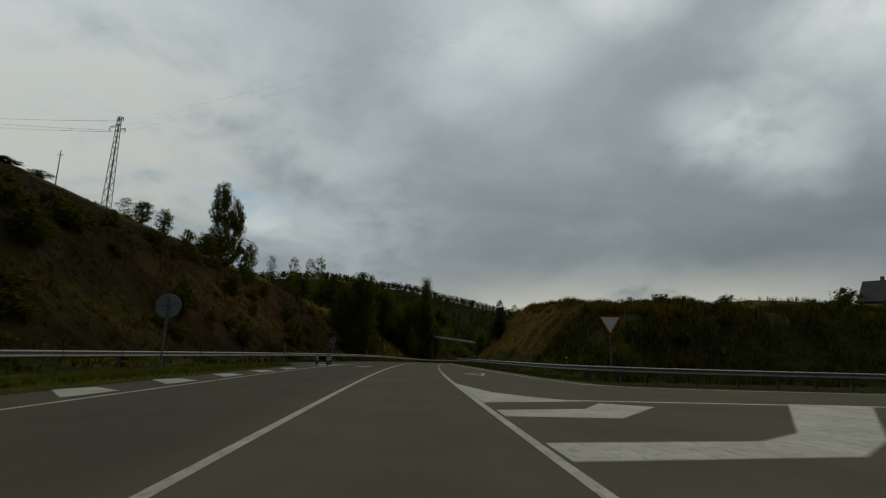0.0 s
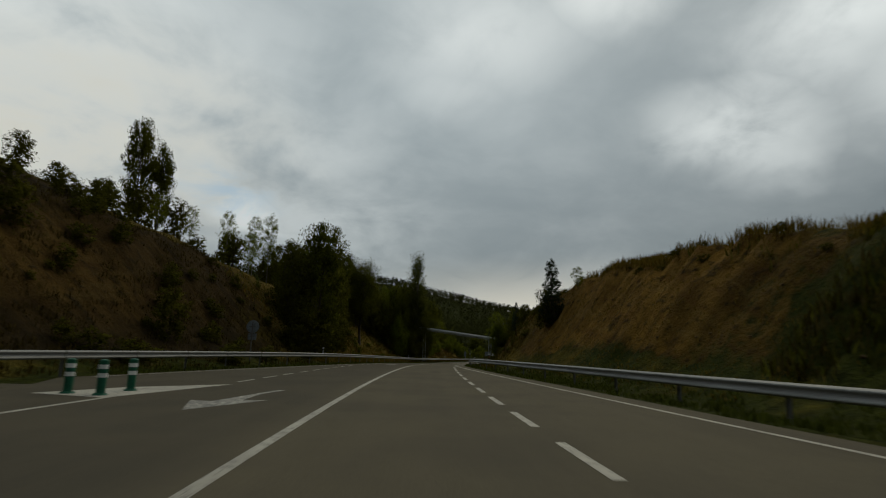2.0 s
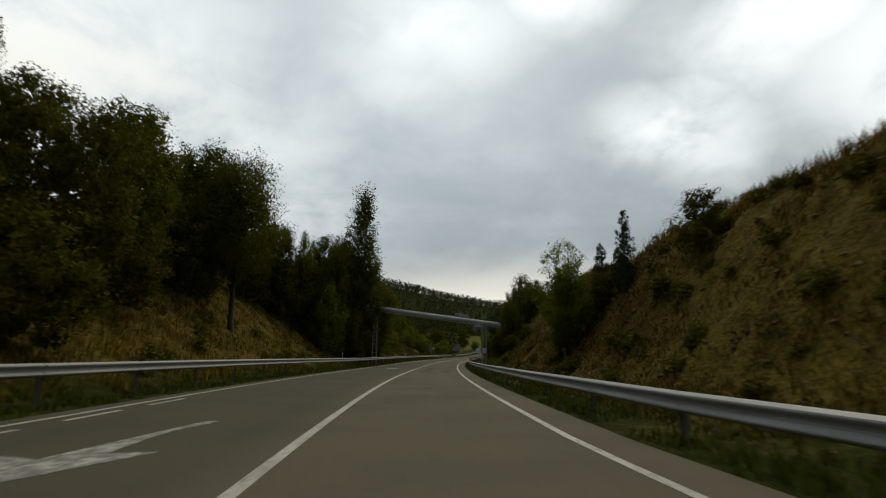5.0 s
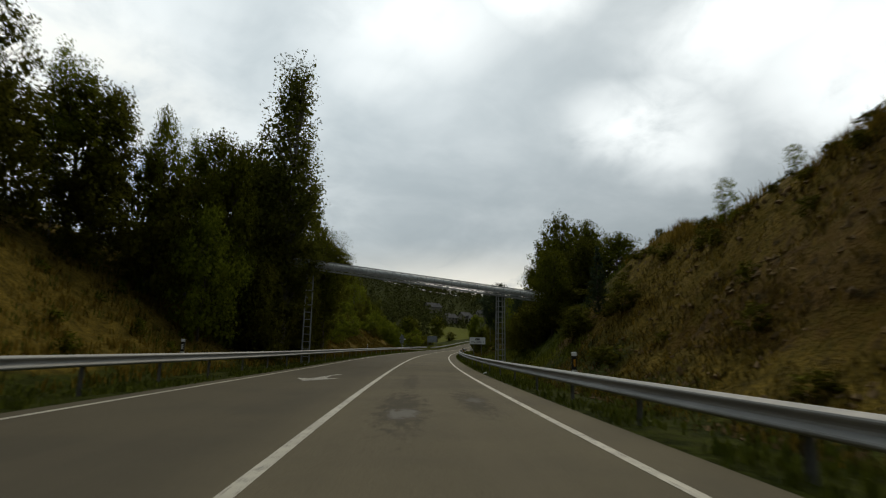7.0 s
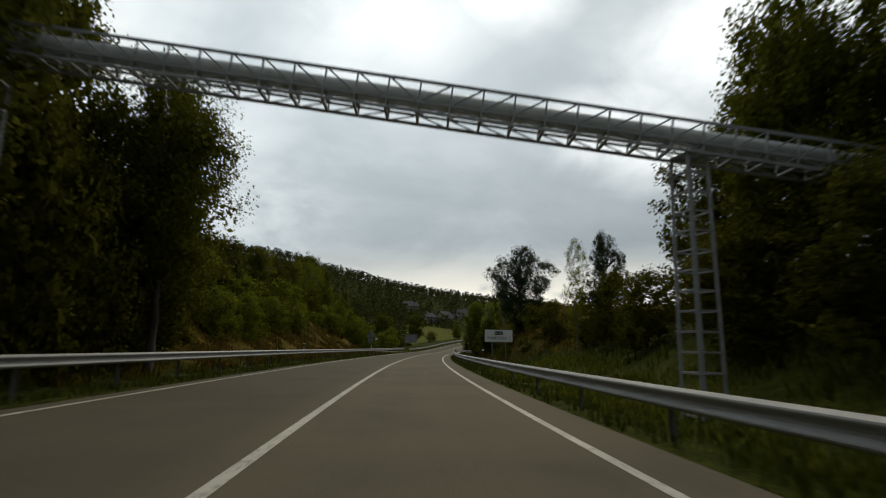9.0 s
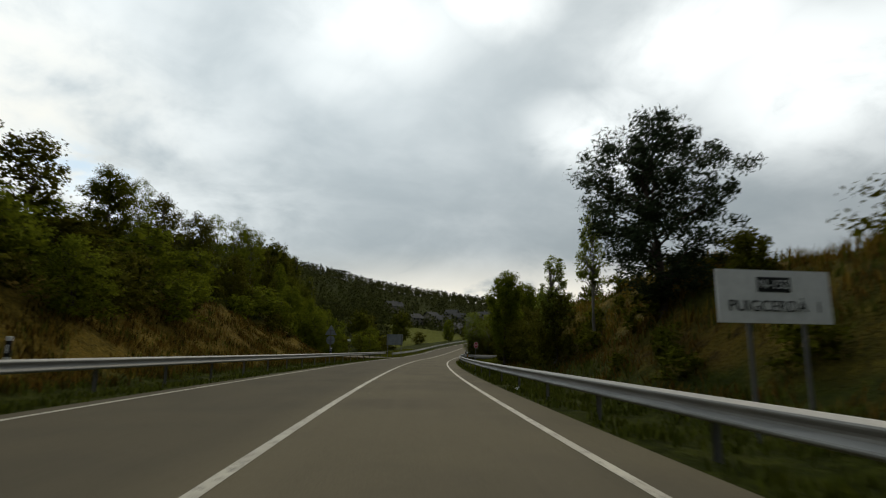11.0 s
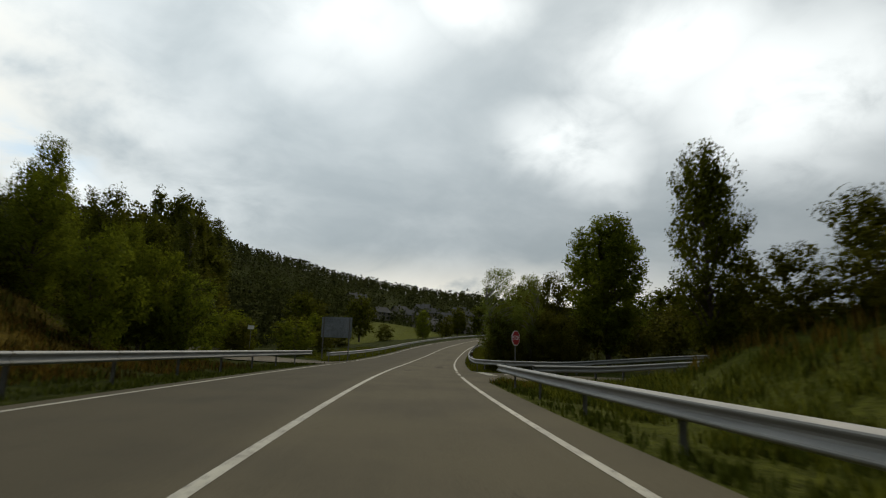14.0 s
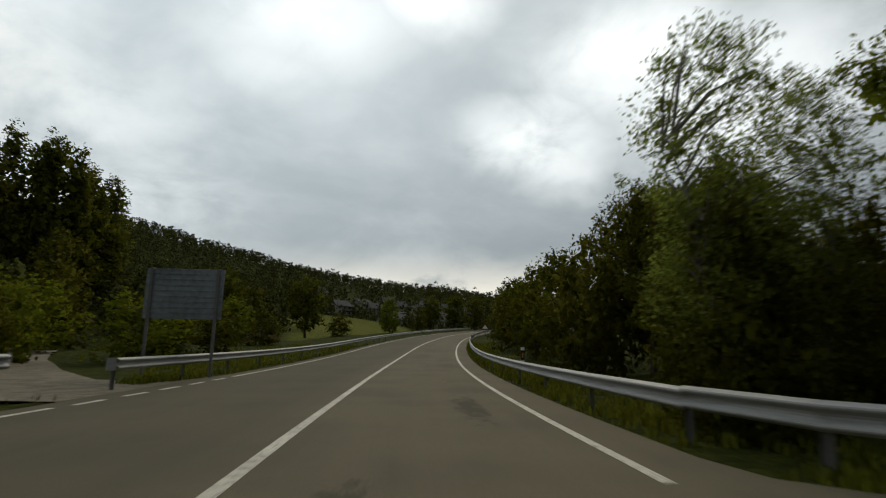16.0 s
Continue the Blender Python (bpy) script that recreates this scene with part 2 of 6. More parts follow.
def ground_mat():
    k = Mat("soil_and_grass", 0.95, 0.0, 0.03)
    a, b, d, e = k.noise(0.22, 5, 0.6), k.noise(1.6, 5, 0.65), k.noise(9, 4, 0.6), k.noise(40, 3)
    # rain gullies run down the face (across the road's line), strata along it
    gully = k.calc("ADD", k.calc("MULTIPLY", k.noise(0.9, 5, 0.62, "UV", (0.22, 1.5, 1)), 0.5), k.calc("MULTIPLY", k.noise(0.5, 5, 0.6), 0.5))
    strata = k.noise(1.0, 5, 0.65, "UV", (1.9, 0.12, 1))
    soil, dry, ochre, lush = k.attr("soil"), k.attr("dry"), k.attr("ochre"), k.attr("lush")
    green = k.mix(k.ramp(b, 0.35, 0.7), (0.022, 0.028, 0.004), (0.052, 0.060, 0.008))
    straw = k.mix(k.ramp(b, 0.3, 0.7), (0.080, 0.057, 0.009), (0.180, 0.124, 0.020))
    grass = k.mix(k.ramp(k.calc("ADD", dry, k.calc("MULTIPLY", k.calc("SUBTRACT", a, 0.5), 1.3)), 0.3, 0.7), green, straw)
    grass = k.mix(lush, grass, k.mix(k.ramp(b, 0.3, 0.7), (0.090, 0.098, 0.013), (0.150, 0.158, 0.024)))
    grass = k.mix(k.ramp(d, 0.4, 0.7, 0, 0.6), grass, (0.016, 0.016, 0.005))
    # brown earth lowered to near black: the backlit slope's shade is in its colour
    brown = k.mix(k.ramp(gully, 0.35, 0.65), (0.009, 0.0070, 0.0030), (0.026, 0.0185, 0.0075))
    yellow = k.mix(k.ramp(gully, 0.32, 0.66), (0.078, 0.042, 0.007), (0.225, 0.128, 0.023))
    yellow = k.mix(k.ramp(strata, 0.50, 0.66, 0, 0.6), yellow, (0.105, 0.048, 0.010))
    yellow = k.mix(k.ramp(strata, 0.46, 0.34, 0, 0.5), yellow, (0.215, 0.142, 0.040))
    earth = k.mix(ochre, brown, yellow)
    earth = k.mix(k.ramp(e, 0.58, 0.75, 0, 0.4), earth, k.mix(ochre, (0.040, 0.026, 0.011), (0.16, 0.10, 0.035)))
    earth = k.mix(k.ramp(b, 0.52, 0.68, 0, 0.8), earth, (0.020, 0.016, 0.006))
    c = k.mix(k.ramp(k.calc("ADD", soil, k.calc("MULTIPLY", k.calc("SUBTRACT", b, 0.5), 1.1)), 0.35, 0.65), grass, earth)
    relief = k.calc("ADD", k.calc("ADD", d, k.calc("MULTIPLY", b, 2.0)), k.calc("MULTIPLY", gully, 3.0))
    return k.out(c, relief, 0.9, 0.14)


def leaf_mat(name, dark, light, through=0.3, patches=0.0):
    k = Mat(name, 0.8, 0.0, 0.015)
    r, w = k.island(), k.whole()
    c = k.mix(k.ramp(r, 0.0, 1.0, 0.3, 0.7) if patches else r, dark, light)
    c = k.mix(k.calc("MULTIPLY", w, 0.5), c, tuple(0.5 * (x + y) * z for x, y, z in zip(dark, light, (1.10, 1.0, 0.75))))
    if patches:
        w = k.noise(patches, 3, 0.6)
        c = k.mix(k.ramp(w, 0.35, 0.5, 0.75, 0.0), c, tuple(0.5 * x for x in dark))
        c = k.mix(k.ramp(w, 0.52, 0.68, 0.0, 0.7), c, tuple(1.1 * x for x in light))
    m = k.out(c)
    tr, mx = k.n("ShaderNodeBsdfTranslucent"), k.n("ShaderNodeMixShader")
    k.l(c, tr.inputs[0]); mx.inputs[0].default_value = through
    k.l(k.b.outputs[0], mx.inputs[1]); k.l(tr.outputs[0], mx.inputs[2])
    k.l(mx.outputs[0], k.t.nodes["Material Output"].inputs[0])
    return m


def plain(name, colour, rough=0.6, metal=0.0, grain=20.0, vary=0.25, bump=0.1):
    k = Mat(name, rough, metal)
    a, b = k.noise(grain, 4), k.noise(grain * 0.12, 3)
    lo, hi = tuple(x * (1 - vary) for x in colour), tuple(min(1, x * (1 + vary)) for x in colour)
    c = k.mix(k.ramp(k.calc("ADD", k.calc("MULTIPLY", a, 0.5), k.calc("MULTIPLY", b, 0.5)), 0.35, 0.65), lo, hi)
    return k.out(c, a, bump, 0.01)


def zinc(name, colour=(0.42, 0.44, 0.46), rough=0.5, metal=0.4):
    k = Mat(name, rough, metal)
    a, b = k.noise(3, 4, 0.6, stretch=(1, 0.2, 3)), k.noise(30, 3)
    c = k.mix(k.ramp(a, 0.35, 0.7), tuple(x * 0.72 for x in colour), colour)
    c = k.mix(k.ramp(b, 0.6, 0.8, 0, 0.5), c, (0.25, 0.24, 0.22))
    w = k.whole()
    c = k.mix(k.calc("MULTIPLY", w, 0.3), c, tuple(x * 0.6 for x in colour))
    return k.out(c, b, 0.06, 0.01, k.ramp(a, 0.3, 0.7, rough - 0.1, rough + 0.15))


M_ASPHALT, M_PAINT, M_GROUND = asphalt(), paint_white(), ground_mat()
M_WORN = paint_white("worn_paint", 0.55, 0.10)
M_ZINC, M_POSTZ = zinc("galvanised_steel", (0.35, 0.35, 0.335), 0.62, 0.15), zinc("galvanised_post", (0.20, 0.195, 0.18), 0.7)
M_TRUSS, M_PIPE = zinc("weathered_truss", (0.40, 0.41, 0.41), 0.6), plain("grey_pipe", (0.56, 0.58, 0.57), 0.5, 0.0, 4, 0.12)
M_SIGNBACK = plain("sign_back", (0.22, 0.24, 0.26), 0.5, 0.4, 6)
M_WHITE, M_RED, M_BLACK = plain("white_sheeting", (0.72, 0.72, 0.70), 0.45, 0, 8, 0.08), plain("red_sheeting", (0.36, 0.02, 0.02), 0.45, 0, 8, 0.1), plain("black_band", (0.012, 0.012, 0.012), 0.5)
M_GREEN, M_AMBER = plain("green_plastic", (0.012, 0.10, 0.055), 0.45), plain("amber_reflector", (0.55, 0.25, 0.02), 0.3)
M_BARK, M_WOOD = plain("bark", (0.062, 0.048, 0.036), 0.9, 0, 9, 0.4, 0.6), plain("pole_wood", (0.10, 0.085, 0.07), 0.85, 0, 12, 0.3, 0.3)
M_PALEBARK = plain("pale_bark", (0.17, 0.155, 0.13), 0.85, 0, 9, 0.35, 0.4)
M_LEAF = leaf_mat("leaves_green", (0.032, 0.036, 0.003), (0.128, 0.140, 0.010))
M_LEAFL = leaf_mat("leaves_light", (0.056, 0.072, 0.005), (0.190, 0.220, 0.017), 0.45)
M_LEAFA = leaf_mat("leaves_aspen", (0.080, 0.100, 0.014), (0.225, 0.270, 0.050), 0.65)
M_LEAFP = leaf_mat("leaves_poplar", (0.044, 0.050, 0.007), (0.145, 0.158, 0.024), 0.35)
M_LEAFO = leaf_mat("leaves_olive", (0.034, 0.035, 0.004), (0.110, 0.110, 0.010))
M_WOODS = leaf_mat("woodland_leaves", (0.022, 0.027, 0.008), (0.066, 0.075, 0.018), 0.2, 0.13)
M_NEEDLE = leaf_mat("pine_needles", (0.018, 0.030, 0.013), (0.055, 0.074, 0.036), 0.15)
M_GRASS = leaf_mat("grass_blades", (0.030, 0.042, 0.006), (0.082, 0.098, 0.014), 0.3)
M_STRAW = leaf_mat("dry_grass", (0.085, 0.060, 0.009), (0.190, 0.132, 0.021), 0.3)
M_BROWN = leaf_mat("dead_grass", (0.028, 0.022, 0.005), (0.066, 0.051, 0.010), 0.2)
M_LAWN = leaf_mat("mown_grass", (0.064, 0.074, 0.008), (0.150, 0.158, 0.018), 0.3)
M_RUSSET = leaf_mat("russet_grass", (0.070, 0.042, 0.008), (0.150, 0.088, 0.017), 0.3)
M_ROCK = plain("stone", (0.125, 0.080, 0.030), 0.9, 0, 5, 0.35, 0.5)
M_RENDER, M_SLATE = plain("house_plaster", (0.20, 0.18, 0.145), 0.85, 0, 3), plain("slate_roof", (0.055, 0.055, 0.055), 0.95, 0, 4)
M_GLASS = plain("dark_window", (0.03, 0.035, 0.04), 0.15)
M_GRAVEL = plain("gravel", (0.110, 0.092, 0.062), 0.95, 0, 14, 0.4, 0.6)

# ---- the road's line: headings to the right of +y and heights, every 20 m ----
STEP = 20.0
HEAD = [0.17, 0.17, 0.17, 0.17, 0.68, 2.42, 4.34, 6.32, 8.79, 10.66, 11.72, 13.12, 14.64, 16.2, 17.76, 20.36, 22.96, 25.56, 28.16, 30.76, 33.36, 35.96, 38.56, 41.16, 43.76, 43.76, 43.76, 43.76, 43.76, 43.76, 43.76]
RISE = [0.0, 0.0, 0.0, 0.0, -0.01, -0.03, -0.08, -0.21, -0.57, -0.99, -1.41, -1.7, -1.96, -2.24, -2.47, -2.65, -2.81, -2.56, -1.72, -0.88, -0.04, 0.8, 1.64, 2.48, 3.32, 4.16, 5.0, 5.84, 6.68, 7.52, 8.36]
S_FIRST, DS = -60.0, 0.5
_ks = S_FIRST + STEP * np.arange(len(HEAD))
_sd = np.arange(S_FIRST, 540.0, DS)
_hd = np.radians(np.interp(_sd, _ks, HEAD))
_xd = np.concatenate([[0], np.cumsum(np.sin(_hd) * DS)[:-1]]) + (-0.333)
_yd = np.concatenate([[0], np.cumsum(np.cos(_hd) * DS)[:-1]]) + (-59.999)
_zs = np.interp(_sd, _ks, RISE)
_zd = np.convolve(np.pad(_zs, 20, "edge"), np.ones(41) / 41, "valid")


def road_z(s):
    return float(np.interp(s, _sd, _zd))


def at(s, l=0.0, h=0.0):
    """The place at s metres along the road, l metres to the right of the lane's middle, h above the road."""
    a = float(np.interp(s, _sd, _hd))
    return Vector((float(np.interp(s, _sd, _xd)) + math.cos(a) * l, float(np.interp(s, _sd, _yd)) - math.sin(a) * l, road_z(s) + h))


def facing(s):
    """Degrees for rz, so that a thing's +y looks along the road."""
    return -math.degrees(float(np.interp(s, _sd, _hd)))


def table(rows):
    a = np.array(rows, float)
    return lambda s: float(np.interp(s, a[:, 0], a[:, 1]))


# edges of the asphalt, rails, banks: s against l or height
PAVE_R = table([(-60, 2.9), (2, 2.9), (3, 26), (21.5, 26), (22.5, 10), (24, 8.8), (30, 7.6), (45, 6.3), (55, 5.4), (65, 4.4), (75, 3.6), (88, 2.9), (236, 2.9), (237.5, 4.5), (239, 14), (243.8, 14), (245.5, 5.2), (246.5, 3.3), (248, 3.0), (540, 3.0)])
PAVE_L = table([(-60, -9.5), (43, -9.4), (45, -9.6), (48, -10.8), (52, -12.6), (63, -10.8), (70, -9.4), (78, -8.3), (90, -7.5), (253, -7.4), (256, -8.2), (262, -7.4), (540, -7.4)])
RAIL_R = table([(28, 10.5), (36, 8.7), (45, 7.6), (55, 6.6), (65, 5.5), (75, 4.5), (88, 3.55), (100, 3.4), (540, 3.4)])
RAIL_L = table([(-60, -17.5), (20, -15.5), (45, -13.4), (63, -11.9), (78, -9.6), (92, -8.7), (540, -8.6)])
BANK_R = table([(-60, 3), (30, 4.5), (42, 5.0), (50, 5.8), (60, 7.0), (72, 7.6), (100, 7.5), (125, 7.5), (140, 7.2), (148, 5.4), (156, 3.4), (168, 2.6), (178, 3.4), (190, 5.2), (204, 5.3), (214, 4.6), (222, 3.4), (231, 2.2), (234.5, 0.6), (236, 0.1), (252, 0.0), (262, 0.8), (300, 1.5), (400, 1.0), (540, 1.0)])
BANK_L = table([(-60, 7.5), (0, 8.5), (40, 9.5), (60, 9.5), (80, 8.6), (100, 8.0), (125, 7.5), (145, 7.0), (165, 6.5), (185, 7.4), (205, 8.0), (220, 7.4), (232, 6.4), (243, 4.8), (250, 2.0), (257, 0.3), (280, -0.4), (300, -1.0), (400, -0.6), (540, 0)])
HILL_L = table([(-60, 0.40), (100, 0.42), (135, 0.34), (165, 0.18), (200, 0.10), (240, 0.02), (540, 0.0)])


def smooth(a, b, x):
    x = min(1.0, max(0.0, (x - a) / (b - a)))
    return x * x * (3 - 2 * x)


def side_rise(s, l):
    """How far the side road has climbed at (s, l)."""
    return 0.06 * max(0.0, l - 9.0) * smooth(230, 237, s) * (1 - smooth(275, 300, s))


def height(s, l):
    """The ground's height above the road at (s, l)."""
    if PAVE_L(s) - 0.35 < l < PAVE_R(s) + 0.35:
        return -0.03
    if l > 0:
        foot = max(RAIL_R(s) + 1.3, PAVE_R(s) + 2.0) if s > 28 else 9.0
        d = l - foot
        if s < 70:
            d = min(d, s - 33.0 + 0.12 * (l - 9))
        if s > 225:
            d = min(d, max(235.5 - s, s - 249.0)) if s < 290 else d
        hb = BANK_R(s)
        z = hb * smooth(0, 8.2, d) if d > 0 else 0.0
        z += -0.12 * smooth(PAVE_R(s) + 0.3, PAVE_R(s) + 1.2, l) * (1 - smooth(0, 1.0, d))
        z += 0.03 * max(0, d - 9) + side_rise(s, l)
        w = smooth(0.5, 5, d)
    else:
        foot = RAIL_L(s) - 1.0 - 7.0 * smooth(228, 256, s)
        d = foot - l
        hb = BANK_L(s)
        z = hb * smooth(0, 13.0, d) if d > 0 else 0.0
        z += HILL_L(s) * max(0.0, d - 9.5) + 0.13 * max(0.0, -l - 24) * smooth(285, 335, s)
        if d < 0:
            z += -0.10 * smooth(-PAVE_L(s) + 0.3, -PAVE_L(s) + 1.3, -l)
        if s < 44:
            z += 0.2 * smooth(9.4, 10.4, -l) * (1 - smooth(11.6, 12.6, -l)) * (1 - smooth(34, 43, s))
        w = smooth(0.5, 6, d)
    p = Vector((s * 0.11, l * 0.16, 3.0))
    if l > 0 and 40 < s < 142:
        # gullies and ledges washed out of the cut face
        face = smooth(0.8, 2.6, d) * (1 - smooth(7.0, 9.0, d)) * smooth(40, 50, s) * (1 - smooth(128, 142, s))
        z -= 0.45 * face * max(0.0, 1 - abs(noise.noise(Vector((s * 0.55, l * 0.10, 7)))) * 3.2)
        z += 0.28 * face * noise.noise(Vector((s * 0.06, z * 1.1, 12)))
    z += w * (0.9 * noise.noise(p) + 0.45 * noise.noise(p * 3.1) + 0.16 * noise.noise(p * 9.0))
    return z


def part(name, bm, material, parent=None, label=""):
    me = bpy.data.meshes.new(name)
    bm.to_mesh(me)
    bm.free()
    ob = new(name, me)
    me.materials.append(material)
    if parent:
        ob.parent = parent
    if label:
        ob["label"] = label
    return ob


def solid(name, verts, faces, material, parent=None, shade=False):
    me = bpy.data.meshes.new(name)
    me.from_pydata([tuple(v) for v in verts], [], faces)
    me.update()
    ob = new(name, me)
    me.materials.append(material)
    if parent:
        ob.parent = parent
    if shade:
        me.shade_smooth()
    return ob


def child(name, mesh, parent, m):
    ob = new(name, mesh)
    ob.parent, ob.matrix_basis = parent, m
    return ob


def empty(name, m):
    ob = new(name)
    ob.matrix_basis = m
    ob.empty_display_size = 0.3
    return ob


def box(bm, c, size, bevel=0.0, m=None):
    r = bmesh.ops.create_cube(bm, size=1.0)
    vs = r["verts"]
    bmesh.ops.scale(bm, vec=size, verts=vs)
    if bevel:
        es = list({e for v in vs for e in v.link_edges})
        r2 = bmesh.ops.bevel(bm, geom=es, offset=bevel, segments=1, affect="EDGES")
        vs = list({v for f in r2["faces"] for v in f.verts} | {v for v in vs if v.is_valid})
    bmesh.ops.translate(bm, vec=c, verts=vs)
    if m:
        bmesh.ops.transform(bm, matrix=m, verts=vs)
    return vs


def bar(bm, a, b, w, d=None, sides=4):
    """A straight bar of width w between two points."""
    a, b = Vector(a), Vector(b)
    r = bmesh.ops.create_cone(bm, cap_ends=True, segments=sides, radius1=w / 2 * (1.414 if sides == 4 else 1), radius2=(d or w) / 2 * (1.414 if sides == 4 else 1), depth=(b - a).length)
    q = (b - a).to_track_quat("Z", "Y").to_matrix().to_4x4()
    turn = Matrix.Rotation(radians(45), 4, "Z") if sides == 4 else Matrix()
    bmesh.ops.transform(bm, matrix=Matrix.Translation((a + b) / 2) @ q @ turn, verts=r["verts"])


# ---- ground ----


def build_ground():
    ss = list(np.arange(-60, -4, 4.0)) + list(np.arange(-4, 36, 1.0)) + list(np.arange(36, 146, 0.5)) + list(np.arange(146, 262, 1.0)) + list(np.arange(262, 330, 2.0)) + list(np.arange(330, 420, 6.0))
    ls = [-120, -105, -92, -80, -70, -61, -53, -46, -40, -35] + list(np.arange(-31, -9, 1.0)) + list(np.arange(-9, 8, 0.5)) + list(np.arange(8, 24, 0.9)) + [24, 26, 28.5, 32, 36, 41, 47, 54, 62, 72]
    verts, faces, cover = [], [], []
    for s in ss:
        for l in ls:
            h = height(s, l)
            verts.append(at(s, l, h))
            q = verts[-1]
            cover.append((0.0, 0.0, 0.0, 0.8) if s > 285 and l < -20 and in_meadow(q.x, q.y) or (s < 42 and -13.0 < l < -9.3) else ground_cover(s, l, h))
    w = len(ls)
    for i in range(len(ss) - 1):
        for j in range(w - 1):
            a = i * w + j
            faces.append((a, a + w, a + w + 1, a + 1))
    uv = [(l, s) for s in ss for l in ls]
    # far land, out to the horizon
    n0 = len(verts)
    ring, spokes = [0, 60, 110, 160, 210, 260, 310, 370, 430, 500, 580, 680, 850, 1200, 2000, 4500], 96
    cx, cy = 30.0, 170.0
    for r in ring:
        for k in range(spokes):
            a = 2 * math.pi * k / spokes
            x, y = cx + math.sin(a) * r, cy + math.cos(a) * r
            verts.append((x, y, far_height(x, y)))
            cover.append((0.0, 0.0, 0.0, 0.8) if in_meadow(x, y) else (0.0, -0.4, 0.0))
            uv.append((x, y))
    for i in range(len(ring) - 1):
        for k in range(spokes):
            k2 = (k + 1) % spokes
            a, b = n0 + i * spokes, n0 + (i + 1) * spokes
            faces.append((a + k, b + k, b + k2, a + k2))
    ob = solid("ground", verts, faces, M_GROUND, None, True)
    me = ob.data
    for i, name in enumerate(("soil", "dry", "ochre", "lush")):
        at_ = me.attributes.new(name, "FLOAT", "POINT")
        at_.data.foreach_set("value", [c[i] if i < len(c) else 0.0 for c in cover])
    layer = me.uv_layers.new(name="UVMap")
    loops = np.empty(len(me.loops), np.int32)
    me.loops.foreach_get("vertex_index", loops)
    layer.data.foreach_set("uv", np.array(uv, np.float32)[loops].ravel())
    tagged(ob, "dark earth and grass banks of a road cutting", "ground", kind="structure")


def in_meadow(x, y):
    """The pasture below the village, seen from the bend."""
    r, az = math.hypot(x - 40, y - 237), math.degrees(math.atan2(40 - x, y - 237))
    return -21.5 < az < -9 and r < 205


def near_road(x, y):
    k = int(np.argmin((_xd - x) ** 2 + (_yd - y) ** 2))
    a = _hd[k]
    return float(_sd[k]), float((x - _xd[k]) * math.cos(a) - (y - _yd[k]) * math.sin(a))


RIDGE = [(-180, 20), (-90, 18), (-60, 22), (-40, 30), (-31, 41), (-26, 47), (-16, 54), (-5, 73), (7, 94), (20, 102), (45, 80), (90, 60), (180, 20)]


def far_height(x, y):
    s, l = near_road(x, y)
    dx, dy = x - 40, y - 237
    r, az = math.hypot(dx, dy), math.degrees(math.atan2(-dx, dy))
    top = float(np.interp(az, [a for a, _ in RIDGE], [b for _, b in RIDGE]))
    top += 4 * noise.noise(Vector((az * 0.15, 1, 0)))
    hill = top * smooth(120, 520, r) - 0.6
    z = road_z(min(s, 260)) - 1.5 + hill
    if s > 300 and abs(l) < 90:
        z = max(z, road_z(s) - 0.4 - 0.02 * abs(l))
    if -130 < l < 78 and -62 < s < 420:
        zc = road_z(s) + height(s, max(-120, min(72, l)))
        z = road_z(s) - 12.0 if (-112 < l < 64 and s < 400) else zc - 0.5
    elif -320 < l < 0 and s < 180:
        z = max(z, road_z(s) + height(s, -120) * smooth(-320, -120, l))
    return z


def ground_cover(s, l, h):
    """The ground's cover, with ragged borders between its stretches."""
    if abs(l) < 9:
        return cover_at(s, l, h)
    j = 5.0 * noise.noise(Vector((s * 0.09, l * 0.13, 21)))
    rows = [cover_at(s + j + k, l, h) for k in (-6, -2, 2, 6)]
    return tuple(sum(r[i] if i < len(r) else 0.0 for r in rows) / 4 for i in range(4))


